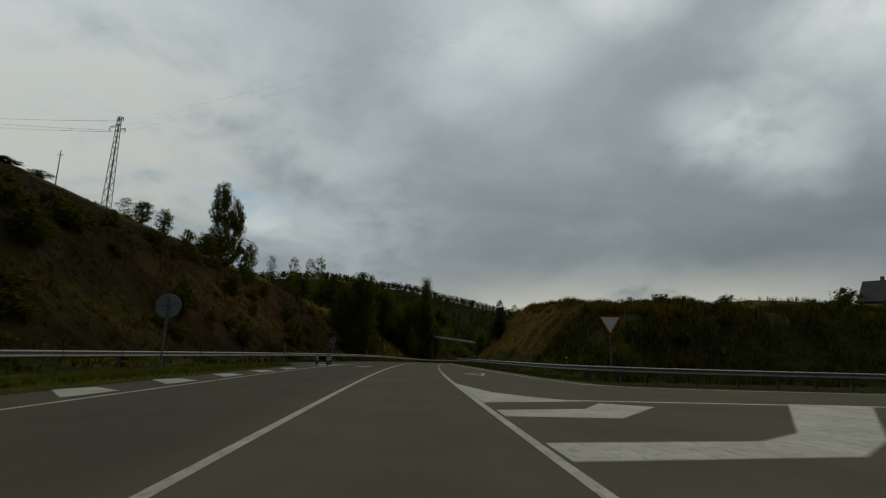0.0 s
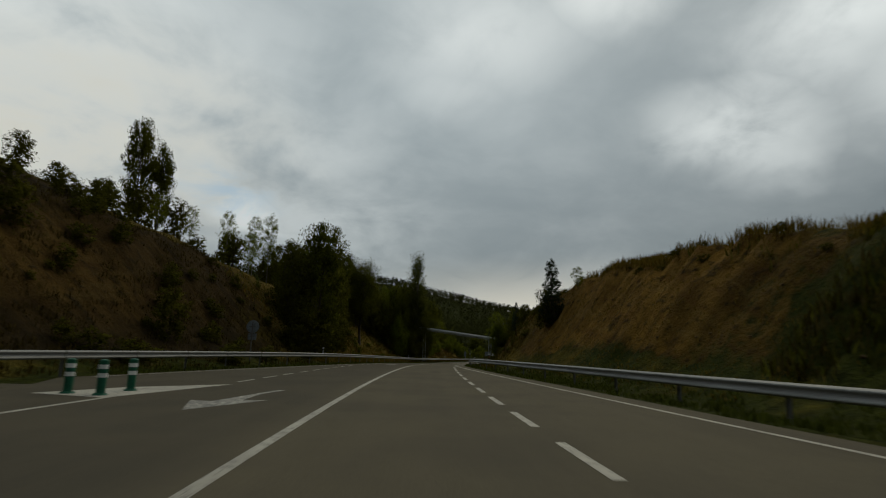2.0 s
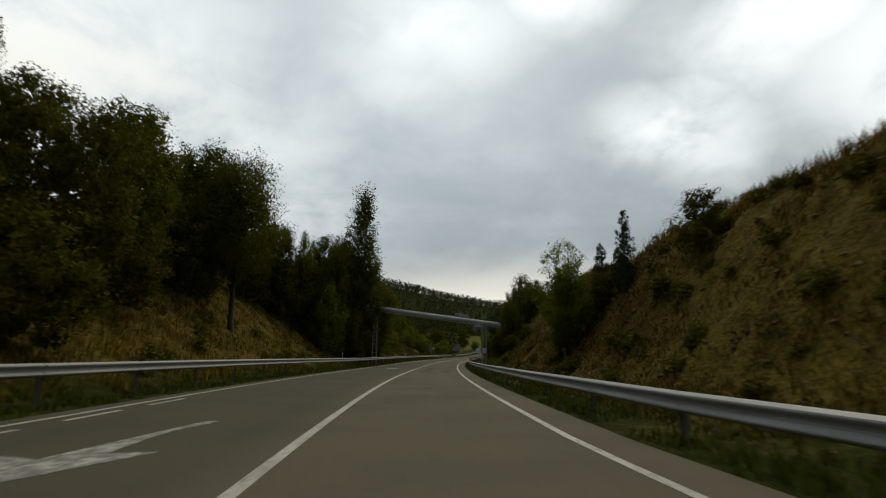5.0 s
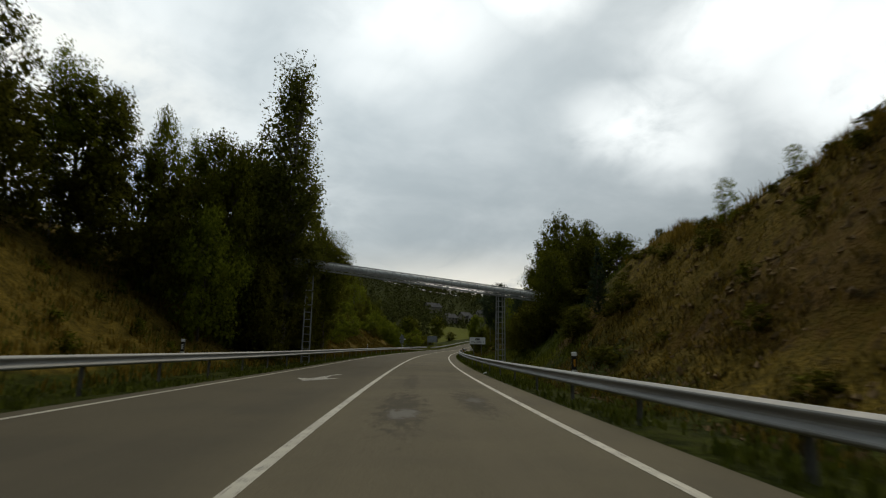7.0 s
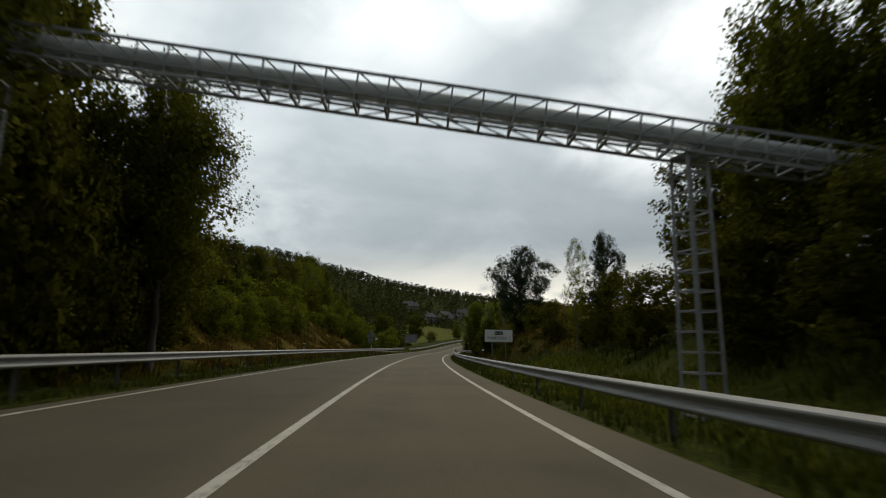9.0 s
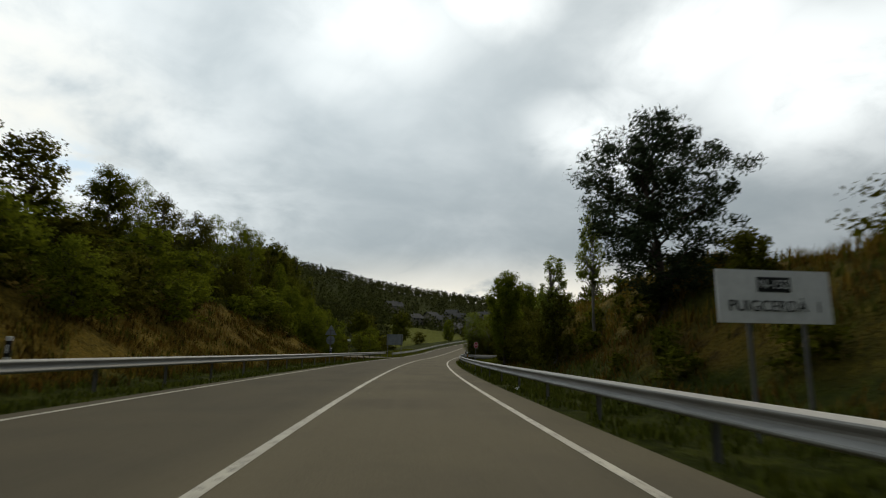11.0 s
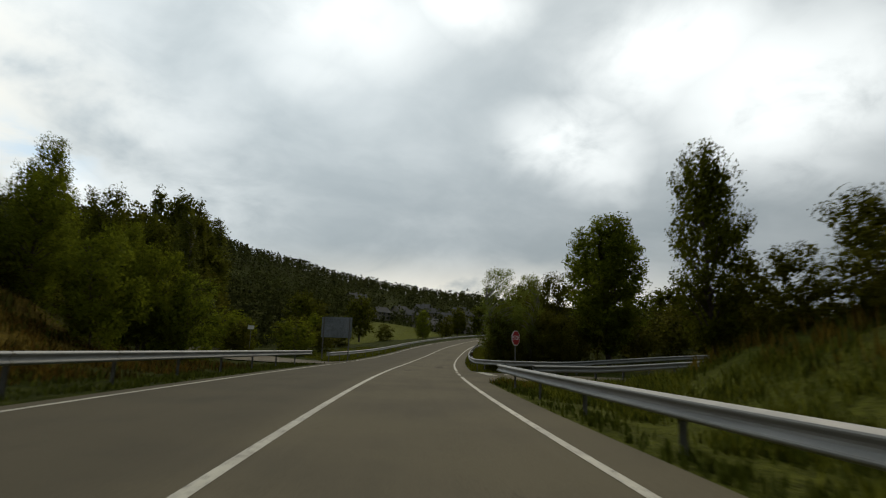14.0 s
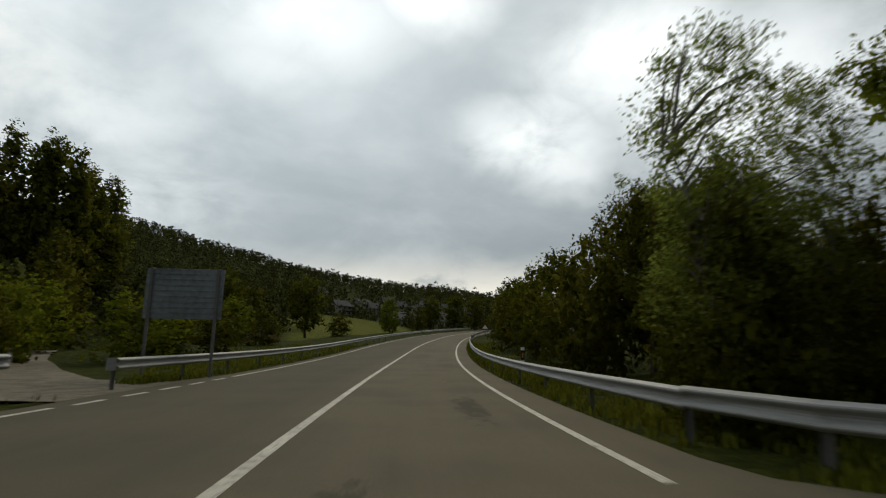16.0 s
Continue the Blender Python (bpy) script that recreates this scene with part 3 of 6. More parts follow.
def cover_at(s, l, h):
    """How bare, how dry and how yellow the ground is."""
    n = noise.noise(Vector((s * 0.07, l * 0.12, 9)))
    if l > 0:
        d = l - RAIL_R(s) - 1.3
        if s < 31:
            return (0.1, 0.15, 0)
        face = smooth(1.2, 3.0, d) * (1 - smooth(7.5, 9.0, d))
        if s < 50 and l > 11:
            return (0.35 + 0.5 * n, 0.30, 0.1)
        if 38 < s < 142:
            f = face * smooth(38, 47, s) * smooth(0.5, 1.7, h + 0.8 * n)
            g = smooth(68 + 6 * n, 84 + 6 * n, s)
            f2 = face * (0.45 + 0.6 * n)
            return (min(1, f * (0.95 + 0.7 * n)) * (1 - g) + f2 * g, (0.3 + 0.5 * smooth(6, 9, d)) * (1 - g) + (0.25 + 0.65 * smooth(0.4, 2.0, d)) * g * (1 - 0.7 * smooth(120, 136, s) * (1 - smooth(2.2, 4.6, d))), smooth(0.2, 0.6, f) * (1 - g) + 0.4 * g)
        w = smooth(166, 184, s) * (1 - smooth(216, 230, s))
        lush = smooth(210, 218, s) * (1 - smooth(233, 237, s)) * (1 - smooth(4.0, 6.5, d)) * 0.55 + 0.35 * (1 - smooth(164, 176, s)) * (1 - smooth(2.5, 5.0, d))
        return (0.1 * face + 0.6 * w * face * (0.6 + n), 0.10 + 0.2 * smooth(4, 8, d) + 0.45 * w * smooth(1.0, 3.5, d), 0.05 + 0.2 * w, lush)
    d = RAIL_L(s) - 1.0 - 7.0 * smooth(228, 256, s) - l
    face = smooth(0.6, 2.5, d)
    # this slope is mostly the brown earth with shade in its tone
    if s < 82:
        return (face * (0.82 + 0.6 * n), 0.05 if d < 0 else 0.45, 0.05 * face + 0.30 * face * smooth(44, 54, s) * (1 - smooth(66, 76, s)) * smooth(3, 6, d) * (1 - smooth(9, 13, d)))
    if s < 160:
        return (0.25 * face, 0.75 * face + 0.1, 0.3)
    low = face * (1 - smooth(5.0, 8.0, d)) * smooth(164, 172, s) * (1 - smooth(232, 244, s))
    return (0.30 * face + 0.5 * n * face, 0.14 + 0.35 * face * (0.6 + n) * (1 - smooth(235, 250, s)) + 0.62 * low, 0.1 + 0.45 * low)


build_ground()


def ribbon(name, s0, s1, left, right, material, h=0.0, step=1.0, label="", cat="road marking"):
    """A strip that lies on the road between two offsets."""
    n = max(1, int(math.ceil((s1 - s0) / step)))
    verts, uv = [], []
    for i in range(n + 1):
        s = s0 + (s1 - s0) * i / n
        for side in (left, right):
            l = side(s) if callable(side) else side
            verts.append(at(s, l, h)); uv.append((l, s))
    faces = [(2 * i, 2 * i + 1, 2 * i + 3, 2 * i + 2) for i in range(n)]
    ob = solid(name, verts, faces, material)
    layer = ob.data.uv_layers.new(name="UVMap")
    idx = [v for f in faces for v in f]
    layer.data.foreach_set("uv", np.array([uv[i] for i in idx], np.float32).ravel())
    return tagged(ob, label, cat, kind="structure")


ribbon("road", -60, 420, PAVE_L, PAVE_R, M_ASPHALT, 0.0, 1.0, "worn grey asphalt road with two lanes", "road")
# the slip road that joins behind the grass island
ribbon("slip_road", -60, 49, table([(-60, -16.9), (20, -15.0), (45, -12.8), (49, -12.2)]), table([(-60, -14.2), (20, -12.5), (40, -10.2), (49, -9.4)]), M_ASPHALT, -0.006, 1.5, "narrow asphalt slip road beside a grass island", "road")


def mark(points, h=0.005, name="road_marking", label="worn white painted road marking", paint=None):
    ob = solid(name, [at(s, l, h) for s, l in points], [tuple(range(len(points)))], paint or M_PAINT)
    return tagged(ob, label, "road marking", kind="structure")


def line(s0, s1, l, w=0.15, label="worn white painted lane line"):
    f = l if callable(l) else (lambda s, l=l: l)
    return ribbon("road_marking", s0, s1, lambda s: f(s) - w / 2, lambda s: f(s) + w / 2, M_PAINT, 0.005, 2.0, label)


def build_markings():
    line(-60, 420, -1.97, 0.16, "worn white solid centre line")
    edge_r = table([(22.5, 8.8), (24, 7.9), (30, 6.7), (40, 5.9), (50, 5.0), (60, 4.1), (70, 3.2), (80, 2.45), (88, 2.0), (540, 2.0)])
    line(23, 239.6, edge_r, 0.14, "worn white edge line of the lane")
    line(246.8, 420, 2.05, 0.14, "worn white edge line of the lane")
    line(-60, 30.0, 1.95, 0.16, "worn white line beside the merging area")
    line(29.4, 33.7, 1.95, 0.16)
    for k in range(13):
        line(34.5 + 3.72 * k, 36.7 + 3.72 * k, 1.93, 0.15, "worn white dash of the merging lane")
    for a, b in ((241.0, 242.8), (244.1, 245.7)):
        line(a, b, 2.0, 0.15, "worn white dash across the side road")
    # left side
    line(-60, 46, table([(-60, -7.4), (46, -7.1)]), 0.15, "worn white edge line of the oncoming lane")
    line(53, 252.2, table([(53, -12.0), (63, -10.2), (70, -8.8), (78, -7.7), (90, -6.95), (300, -6.85)]), 0.14, "worn white edge line of the oncoming lane")
    for k in range(5):
        line(252.7 + 1.75 * k, 253.7 + 1.75 * k, -6.8, 0.14, "worn white dash across the farm track")
    line(261.5, 420, -6.8, 0.14, "worn white edge line of the oncoming lane")
    for k in range(15):
        line(51.8 + 2.95 * k, 53.6 + 2.95 * k, -6.35 - 0.012 * k, 0.13, "worn white dash of the merging lane")
    for k in range(6):
        s = 7.6 + 5.3 * k
        mark([(s, -7.75), (s + 2.3, -7.65), (s + 3.4, -9.0 + 0.12 * k), (s + 2.2, -9.5 + 0.12 * k)])
    mark([(50.6, -6.1), (45.4, -7.1), (46.2, -9.3), (48.5, -8.3)])
    # right merging area: filled nose and two chevrons
    mark([(22.2, 2.03), (13.9, 2.04), (14.8, 4.9), (15.9, 3.9), (17.6, 2.85)])
    mark([(12.1, 2.1), (10.9, 2.1), (10.9, 4.5), (13.6, 6.4), (14.3, 5.2), (12.7, 4.3)])
    mark([(7.7, 2.1), (6.4, 2.1), (7.0, 6.2), (8.5, 7.9), (15.2, 13.6), (15.4, 11.2), (9.2, 6.9), (8.2, 5.6)])
    line(14.9, 15.2, 10, 11.0, "worn white slip road line")
    bend = [(24.2, 7.75), (23.2, 8.6), (22.4, 9.8), (21.85, 11.4), (21.6, 13.4), (21.5, 20.5)]
    verts, quads = [], []
    for i, (s, l) in enumerate(bend):
        p, q = bend[max(0, i - 1)], bend[min(len(bend) - 1, i + 1)]
        k = 0.08 / math.hypot(q[0] - p[0], q[1] - p[1])
        verts += [at(s + (q[1] - p[1]) * k, l - (q[0] - p[0]) * k, 0.007), at(s - (q[1] - p[1]) * k, l + (q[0] - p[0]) * k, 0.007)]
    quads = [(2 * i, 2 * i + 1, 2 * i + 3, 2 * i + 2) for i in range(len(bend) - 1)]
    tagged(solid("road_marking", verts, quads, M_PAINT), "worn white line round the merging bend", "road marking", kind="structure")
    # triangle outline that warns of the give-way
    A, B, C = (31.2, 4.25), (34.1, 3.2), (35.2, 4.75)
    mid = tuple(sum(p[i] for p in (A, B, C)) / 3 for i in (0, 1))
    tri = [A, B, C]
    inner = [tuple(mid[i] + (p[i] - mid[i]) * 0.62 for i in (0, 1)) for p in tri]
    ob = solid("road_marking", [at(s, l, 0.005) for s, l in tri + inner], [(0, 1, 4, 3), (1, 2, 5, 4), (2, 0, 3, 5)], M_PAINT)
    tagged(ob, "white give-way triangle outline on the asphalt", "road marking", kind="structure")
    # lane arrows of the oncoming side
    for s in (43.4, 85.0, 130.7):
        mark([(s, -4.5), (s + 1.9, -5.15), (s + 1.7, -4.62), (s + 3.0, -4.35), (s + 5.2, -3.85), (s + 5.2, -4.1), (s + 3.2, -4.12), (s + 2.1, -4.05), (s + 2.2, -3.5)], label="white bent lane arrow on the asphalt", paint=M_WORN)
    mark([(242.1, 3.6), (246.0, 3.2), (246.1, 3.65), (242.2, 4.1)], label="white stop line of the side road")
    text = bpy.data.curves.new("stop_lettering", "FONT")
    text.body, text.align_x, text.align_y, text.size = "STOP", "CENTER", "CENTER", 1.2
    ob = new("stop_lettering", text)
    text.materials.append(M_PAINT)
    a = facing(244)
    ob.matrix_basis = Matrix.Translation(at(244.1, 5.7, 0.006)) @ pose(0, 0, 0, 0, 0, a + 80) @ Matrix.Diagonal((0.80, 2.2, 1, 1))
    tagged(ob, "white stop lettering painted on the side road", "road marking", kind="structure")


build_markings()

# ---- crash barriers ----


def w_panel(length):
    """A W-beam panel along +y, its face towards -x, its middle at z = 0."""
    prof = [(0.0, 0.155), (-0.02, 0.15), (-0.075, 0.115), (-0.082, 0.095), (-0.075, 0.075), (-0.012, 0.03), (-0.004, 0.0),
            (-0.012, -0.03), (-0.075, -0.075), (-0.082, -0.095), (-0.075, -0.115), (-0.02, -0.15), (0.0, -0.155)]
    back = [(x + 0.006, z) for x, z in reversed(prof)]
    loop = prof + back
    n = len(loop)
    verts = [(x, y, z) for y in (-length / 2, length / 2) for x, z in loop]
    faces = [(i, (i + 1) % n, n + (i + 1) % n, n + i) for i in range(n)]
    me = bpy.data.meshes.new("rail_panel")
    me.from_pydata(verts, [], faces)
    me.materials.append(M_ZINC)
    return me


def c_post():
    bm = bmesh.new()
    box(bm, (0.07, 0, -0.63), (0.006, 0.12, 1.5))
    box(bm, (0.045, 0.057, -0.63), (0.05, 0.006, 1.5))
    box(bm, (0.045, -0.057, -0.63), (0.05, 0.006, 1.5))
    box(bm, (0.035, 0, 0.02), (0.06, 0.09, 0.16))
    me = bpy.data.meshes.new("post")
    bm.to_mesh(me); bm.free()
    me.materials.append(M_POSTZ)
    return me


def end_nose():
    verts, faces = [], []
    for i in range(9):
        a = math.pi * i / 8
        for z in (-0.16, 0.16):
            verts.append((0.10 - 0.11 * math.cos(a), 0.16 * math.sin(a), z))
    faces = [(2 * i, 2 * i + 2, 2 * i + 3, 2 * i + 1) for i in range(8)]
    n = len(verts)
    verts += [(x * 0.95 + 0.005, y * 0.95, z) for x, y, z in verts]
    faces += [tuple(n + k for k in reversed(f)) for f in faces]
    me = bpy.data.meshes.new("end_nose")
    me.from_pydata(verts, [], faces)
    me.materials.append(M_ZINC)
    return me


PANEL4, PANEL2, POST, NOSE = w_panel(4.06), w_panel(2.06), c_post(), end_nose()


def barrier(points, top, label, side, every=1, nose_first=False, nose_last=False):
    """A crash barrier through (s, l) points a panel's length apart. side: 1 where the traffic is on its left, -1 where on its right."""
    pts = [at(s, l, top - 0.155 + side_rise(s, l)) for s, l in points]
    rail = empty("crash_barrier", Matrix.Translation(pts[0]))
    tagged(rail, label, "crash barrier", "crash barriers")
    inv = Matrix.Translation(-pts[0])
    for i in range(len(pts) - 1):
        a, b = pts[i], pts[i + 1]
        d = (b - a).normalized()
        x = d.cross(Vector((0, 0, 1))).normalized() * (1 if side > 0 else -1)
        y = d if side > 0 else -d
        z = x.cross(y)
        m = Matrix((x, y, z)).transposed().to_4x4()
        child("rail_panel", PANEL4 if (b - a).length > 3 else PANEL2, rail, inv @ Matrix.Translation((a + b) / 2) @ m)
        if i % every == 0:
            up = Matrix((x, Vector((0, 0, 1)).cross(x).normalized(), Vector((0, 0, 1)))).transposed().to_4x4()
            child("post", POST, rail, inv @ Matrix.Translation(a) @ up)
        if (i == 0 and nose_first) or (i == len(pts) - 2 and nose_last):
            e = a if i == 0 else b
            child("end_nose", NOSE, rail, inv @ Matrix.Translation(e) @ m @ (Matrix.Diagonal((1, -1, 1, 1)) if ((i == 0) == (side > 0)) else Matrix()))
    return rail


def run(f, s0, s1, step=4.0):
    n = max(1, round((s1 - s0) / step))
    return [(s0 + (s1 - s0) * i / n, f(s0 + (s1 - s0) * i / n)) for i in range(n + 1)]


def arc(points, step=2.0):
    """Points about step apart along a bent line of (s, l)."""
    a = np.array(points, float)
    d = np.concatenate([[0], np.cumsum(np.hypot(*np.diff(a, axis=0).T))])
    n = max(1, round(d[-1] / step))
    t = np.linspace(0, d[-1], n + 1)
    return list(zip(np.interp(t, d, a[:, 0]), np.interp(t, d, a[:, 1])))


ZINC_LABEL = "galvanised steel crash barrier on posts beside the road"
barrier(run(RAIL_R, 32, 236.4), 0.73, ZINC_LABEL, 1, nose_last=True)
barrier(arc([(27.0, 44), (26.6, 28), (26.6, 18), (27.6, 12.6), (29.5, 10.2), (32, 9.55)]), 0.75, "curved galvanised crash barrier round the merging lane", 1)
barrier(run(lambda s: 3.4, 249.0, 400), 0.73, ZINC_LABEL, 1)
barrier(arc([(260.5, 33), (257, 24.5), (253.5, 17.0), (250.0, 12.2), (246.8, 8.2), (245.35, 6.3), (245.0, 5.2), (245.6, 4.4), (246.9, 3.75), (249.0, 3.4)]), 0.75, "galvanised crash barrier curving into the side road", 1)
barrier(arc([(237.6, 5.2), (240.0, 9.5), (243.5, 16), (247, 24)]), 0.70, "low galvanised crash barrier along the side road", -1)
barrier(run(RAIL_L, -40, 253.4), 0.93, ZINC_LABEL, -1, nose_last=True)
barrier(run(lambda s: -7.9, 256.0, 400), 0.80, ZINC_LABEL, -1, nose_first=True)

# ---- delineators, bollards, signs ----


def delineator(s, l, sink=0.0, amber=True, tall=1.3, back=False):
    ob = empty("delineator_post", Matrix.Translation(at(s, l, height(s, l) - sink)) @ pose(0, 0, 0, 0, 0, facing(s)))
    tagged(ob, "white plastic delineator post with slanted black band", "delineator", "roadside delineators")
    bm = bmesh.new()
    box(bm, (0, 0, tall / 2), (0.13, 0.05, tall), 0.015)
    part("body", bm, M_WHITE, ob)
    bm = bmesh.new()
    box(bm, (0, 0, 0), (0.137, 0.057, 0.36), 0.012, Matrix.Translation((0, 0, tall - 0.27)))
    part("band", bm, M_BLACK, ob)
    bm = bmesh.new()
    box(bm, (0, -0.032, tall - 0.27), (0.045, 0.010, 0.18), 0.003)
    part("reflector", bm, M_AMBER if amber else M_WHITE, ob)
    return ob


for s, side in ((80.0, -1), (130.6, -1), (182.0, -1), (220.0, -1), (33.0, 1), (75.6, 1), (124.4, 1), (170.0, 1), (214.6, 1), (261.0, 1), (306.0, 1)):
    # fixed to the back of the crash barrier's posts
    l = RAIL_R(s) + 0.17 if side > 0 else RAIL_L(s) - 0.17
    foot = 0.50 if side > 0 else 0.66
    delineator(s, l, sink=height(s, l) - foot, amber=side > 0, tall=(1.2 if side > 0 else 1.42) - foot)


def bollard(s, l):
    ob = empty("bollard", Matrix.Translation(at(s, l, 0.0)))
    tagged(ob, "green plastic bollard with white reflective rings", "bollard", "bollards on the gore")
    bm = bmesh.new()
    bmesh.ops.create_cone(bm, cap_ends=True, segments=16, radius1=0.10, radius2=0.10, depth=0.80, matrix=Matrix.Translation((0, 0, 0.40)))
    bmesh.ops.create_uvsphere(bm, u_segments=16, v_segments=8, radius=0.10, matrix=Matrix.Translation((0, 0, 0.80)) @ Matrix.Diagonal((1, 1, 0.35, 1)))
    part("body", bm, M_GREEN, ob)
    bm = bmesh.new()
    bmesh.ops.create_cone(bm, cap_ends=True, segments=16, radius1=0.17, radius2=0.14, depth=0.05, matrix=Matrix.Translation((0, 0, 0.025)))
    part("foot", bm, M_GREEN, ob)
    for z in (0.46, 0.66):
        bm = bmesh.new()
        bmesh.ops.create_cone(bm, cap_ends=False, segments=16, radius1=0.103, radius2=0.103, depth=0.10, matrix=Matrix.Translation((0, 0, z)))
        part("ring", bm, M_WHITE, ob, "white reflective ring")
    return ob


for s, l in ((46.3, -8.5), (46.0, -7.55), (47.4, -7.6)):
    bollard(s, l)


def poly_plate(bm, pts, y, thick):
    vs = [bm.verts.new((x, y, z)) for x, z in pts] + [bm.verts.new((x, y + thick, z)) for x, z in pts]
    n = len(pts)
    bm.faces.new(vs[:n]); bm.faces.new(reversed(vs[n:]))
    for i in range(n):
        bm.faces.new((vs[i], vs[n + i], vs[n + (i + 1) % n], vs[(i + 1) % n]))
    bmesh.ops.recalc_face_normals(bm, faces=bm.faces)


def ngon(n, r, turn=0.0):
    return [(r * math.sin(2 * math.pi * (i + turn) / n), r * math.cos(2 * math.pi * (i + turn) / n)) for i in range(n)]


def post_for(ob, top, w=0.08, y=0.05, x=0.0, down=0.4):
    bm = bmesh.new()
    box(bm, (x, y, (top - down) / 2), (w, w * 0.6, top + down), 0.008)
    return part("post", bm, M_POSTZ, ob)


def sign_root(name, s, l, label, turn=0.0):
    ob = empty(name, Matrix.Translation(at(s, l, height(s, l))) @ pose(0, 0, 0, 0, 0, facing(s) + turn))
    return tagged(ob, label, "road sign")


def back_sign(s, l, shapes, top, label, turn=0.0):
    """Signs that turn their grey backs to the road's near end."""
    ob = sign_root("traffic_sign", s, l, label, turn)
    post_for(ob, top, 0.08, -0.03)
    for pts, z in shapes:
        bm = bmesh.new()
        poly_plate(bm, [(x, zz + z) for x, zz in pts], 0.02, 0.02)
        part("plate", bm, M_SIGNBACK, ob, "grey back of a sign plate")
        bm = bmesh.new()
        box(bm, (0, 0.012, z), (0.5 * max(abs(x) for x, _ in pts) * 2, 0.016, 0.05))
        part("clamp", bm, M_POSTZ, ob)
    return ob


back_sign(22.5, -10.0, [(ngon(28, 0.52), 2.75)], 3.1, "round traffic sign seen from its grey back")
back_sign(43.8, -10.6, [], 1.9, "bare galvanised sign post on the grass island")
back_sign(70.8, -12.6, [(ngon(24, 0.45), 2.55), ([(-0.3, -0.22), (0.3, -0.22), (0.3, 0.22), (-0.3, 0.22)], 1.85)], 2.9, "round sign with small plate seen from its back")
back_sign(221.6, -9.3, [([(-0.56, -0.4), (0.56, -0.4), (0.0, 0.58)], 3.15), (ngon(24, 0.42), 2.25)], 3.3, "triangular and round signs seen from their grey backs")

yield_sign = sign_root("give_way_sign", 29.7, 11.2, "white inverted triangle give-way sign with red rim", -8)
post_for(yield_sign, 3.52)
tri_pts = [(-0.64, 0.48), (0.64, 0.48), (0.0, -0.62)]
bm = bmesh.new(); poly_plate(bm, [(x, z + 3.18) for x, z in tri_pts], 0.0, 0.02)
part("red_rim", bm, M_RED, yield_sign)
bm = bmesh.new(); poly_plate(bm, [(x * 0.80, z * 0.80 + 3.19) for x, z in tri_pts], -0.006, 0.008)
part("face", bm, M_WHITE, yield_sign)

stop_sign = sign_root("stop_sign", 245.4, 5.5, "red octagonal stop sign on a grey post", 50)
post_for(stop_sign, 2.4)
bm = bmesh.new(); poly_plate(bm, [(x, z + 2.12) for x, z in ngon(8, 0.47, 0.5)], 0.0, 0.02)
part("white_rim", bm, M_WHITE, stop_sign)
bm = bmesh.new(); poly_plate(bm, [(x, z + 2.12) for x, z in ngon(8, 0.43, 0.5)], -0.006, 0.008)
part("face", bm, M_RED, stop_sign)
word = bpy.data.curves.new("word", "FONT")
word.body, word.align_x, word.align_y, word.size, word.extrude = "STOP", "CENTER", "CENTER", 0.30, 0.002
word.materials.append(M_WHITE)
child("word", word, stop_sign, Matrix.Translation((0, -0.010, 2.12)) @ pose(0, 0, 0, 90, 0, 0) @ Matrix.Diagonal((0.9, 1.2, 1, 1)))

town = sign_root("town_sign", 178.0, 5.55, "white rectangular direction sign with black town name on two posts", 4)
for x in (-0.45, 0.5):
    post_for(town, 2.35, 0.07, 0.05, x)
bm = bmesh.new(); poly_plate(bm, [(x, z + 2.1) for x, z in ((-0.98, -0.42), (0.98, -0.42), (0.98, 0.42), (-0.98, 0.42))], 0.0, 0.03)
part("panel", bm, M_WHITE, town)
bm = bmesh.new(); box(bm, (0.0, -0.004, 2.29), (0.58, 0.008, 0.24), 0.003)
part("road_number_plate", bm, M_BLACK, town, "dark plate with a light road number")
for body, x, z, size in (("N-152", 0.0, 2.29, 0.20), ("PUIGCERDÀ  1", 0.0, 1.94, 0.25)):
    w = bpy.data.curves.new("word", "FONT")
    w.body, w.align_x, w.align_y, w.size, w.extrude = body, "CENTER", "CENTER", size, 0.002
    w.materials.append(M_WHITE if z > 2.1 else M_BLACK)
    child("word", w, town, Matrix.Translation((x, -0.010, z)) @ pose(0, 0, 0, 90, 0, 0))

# a large direction board, seen from behind
board = sign_root("direction_board", 261.0, -8.6, "large grey ribbed direction board seen from behind, on two posts", 3)
for x in (-1.15, 1.15):
    post_for(board, 3.9, 0.10, -0.06, x, 0.8)
for k in range(9):
    bm = bmesh.new()
    box(bm, (0, 0.0, 2.18 + 0.2 * k), (2.7, 0.03, 0.194), 0.008)
    box(bm, (0, -0.02, 2.26 + 0.2 * k), (2.68, 0.02, 0.02))
    part("panel_strip", bm, M_SIGNBACK, board)

small = sign_root("small_white_sign", 262.5, -17.0, "small blank white rectangular sign beside the farm track", -6)
post_for(small, 2.6, 0.05)
bm = bmesh.new(); poly_plate(bm, [(x, z + 2.7) for x, z in ((-0.3, -0.17), (0.3, -0.17), (0.3, 0.17), (-0.3, 0.17))], 0.0, 0.02)
part("panel", bm, M_WHITE, small)
warn = sign_root("warning_sign", 335.0, 4.6, "white triangular warning sign at the far bend")
post_for(warn, 2.2)
bm = bmesh.new(); poly_plate(bm, [(x, z + 1.9) for x, z in ((-0.6, -0.4), (0.6, -0.4), (0, 0.65))], 0.0, 0.02)
part("red_rim", bm, M_RED, warn)
bm = bmesh.new(); poly_plate(bm, [(x, z + 1.88) for x, z in ((-0.45, -0.3), (0.45, -0.3), (0, 0.46))], -0.006, 0.008)
part("face", bm, M_WHITE, warn)

# ---- pipe bridge over the road ----


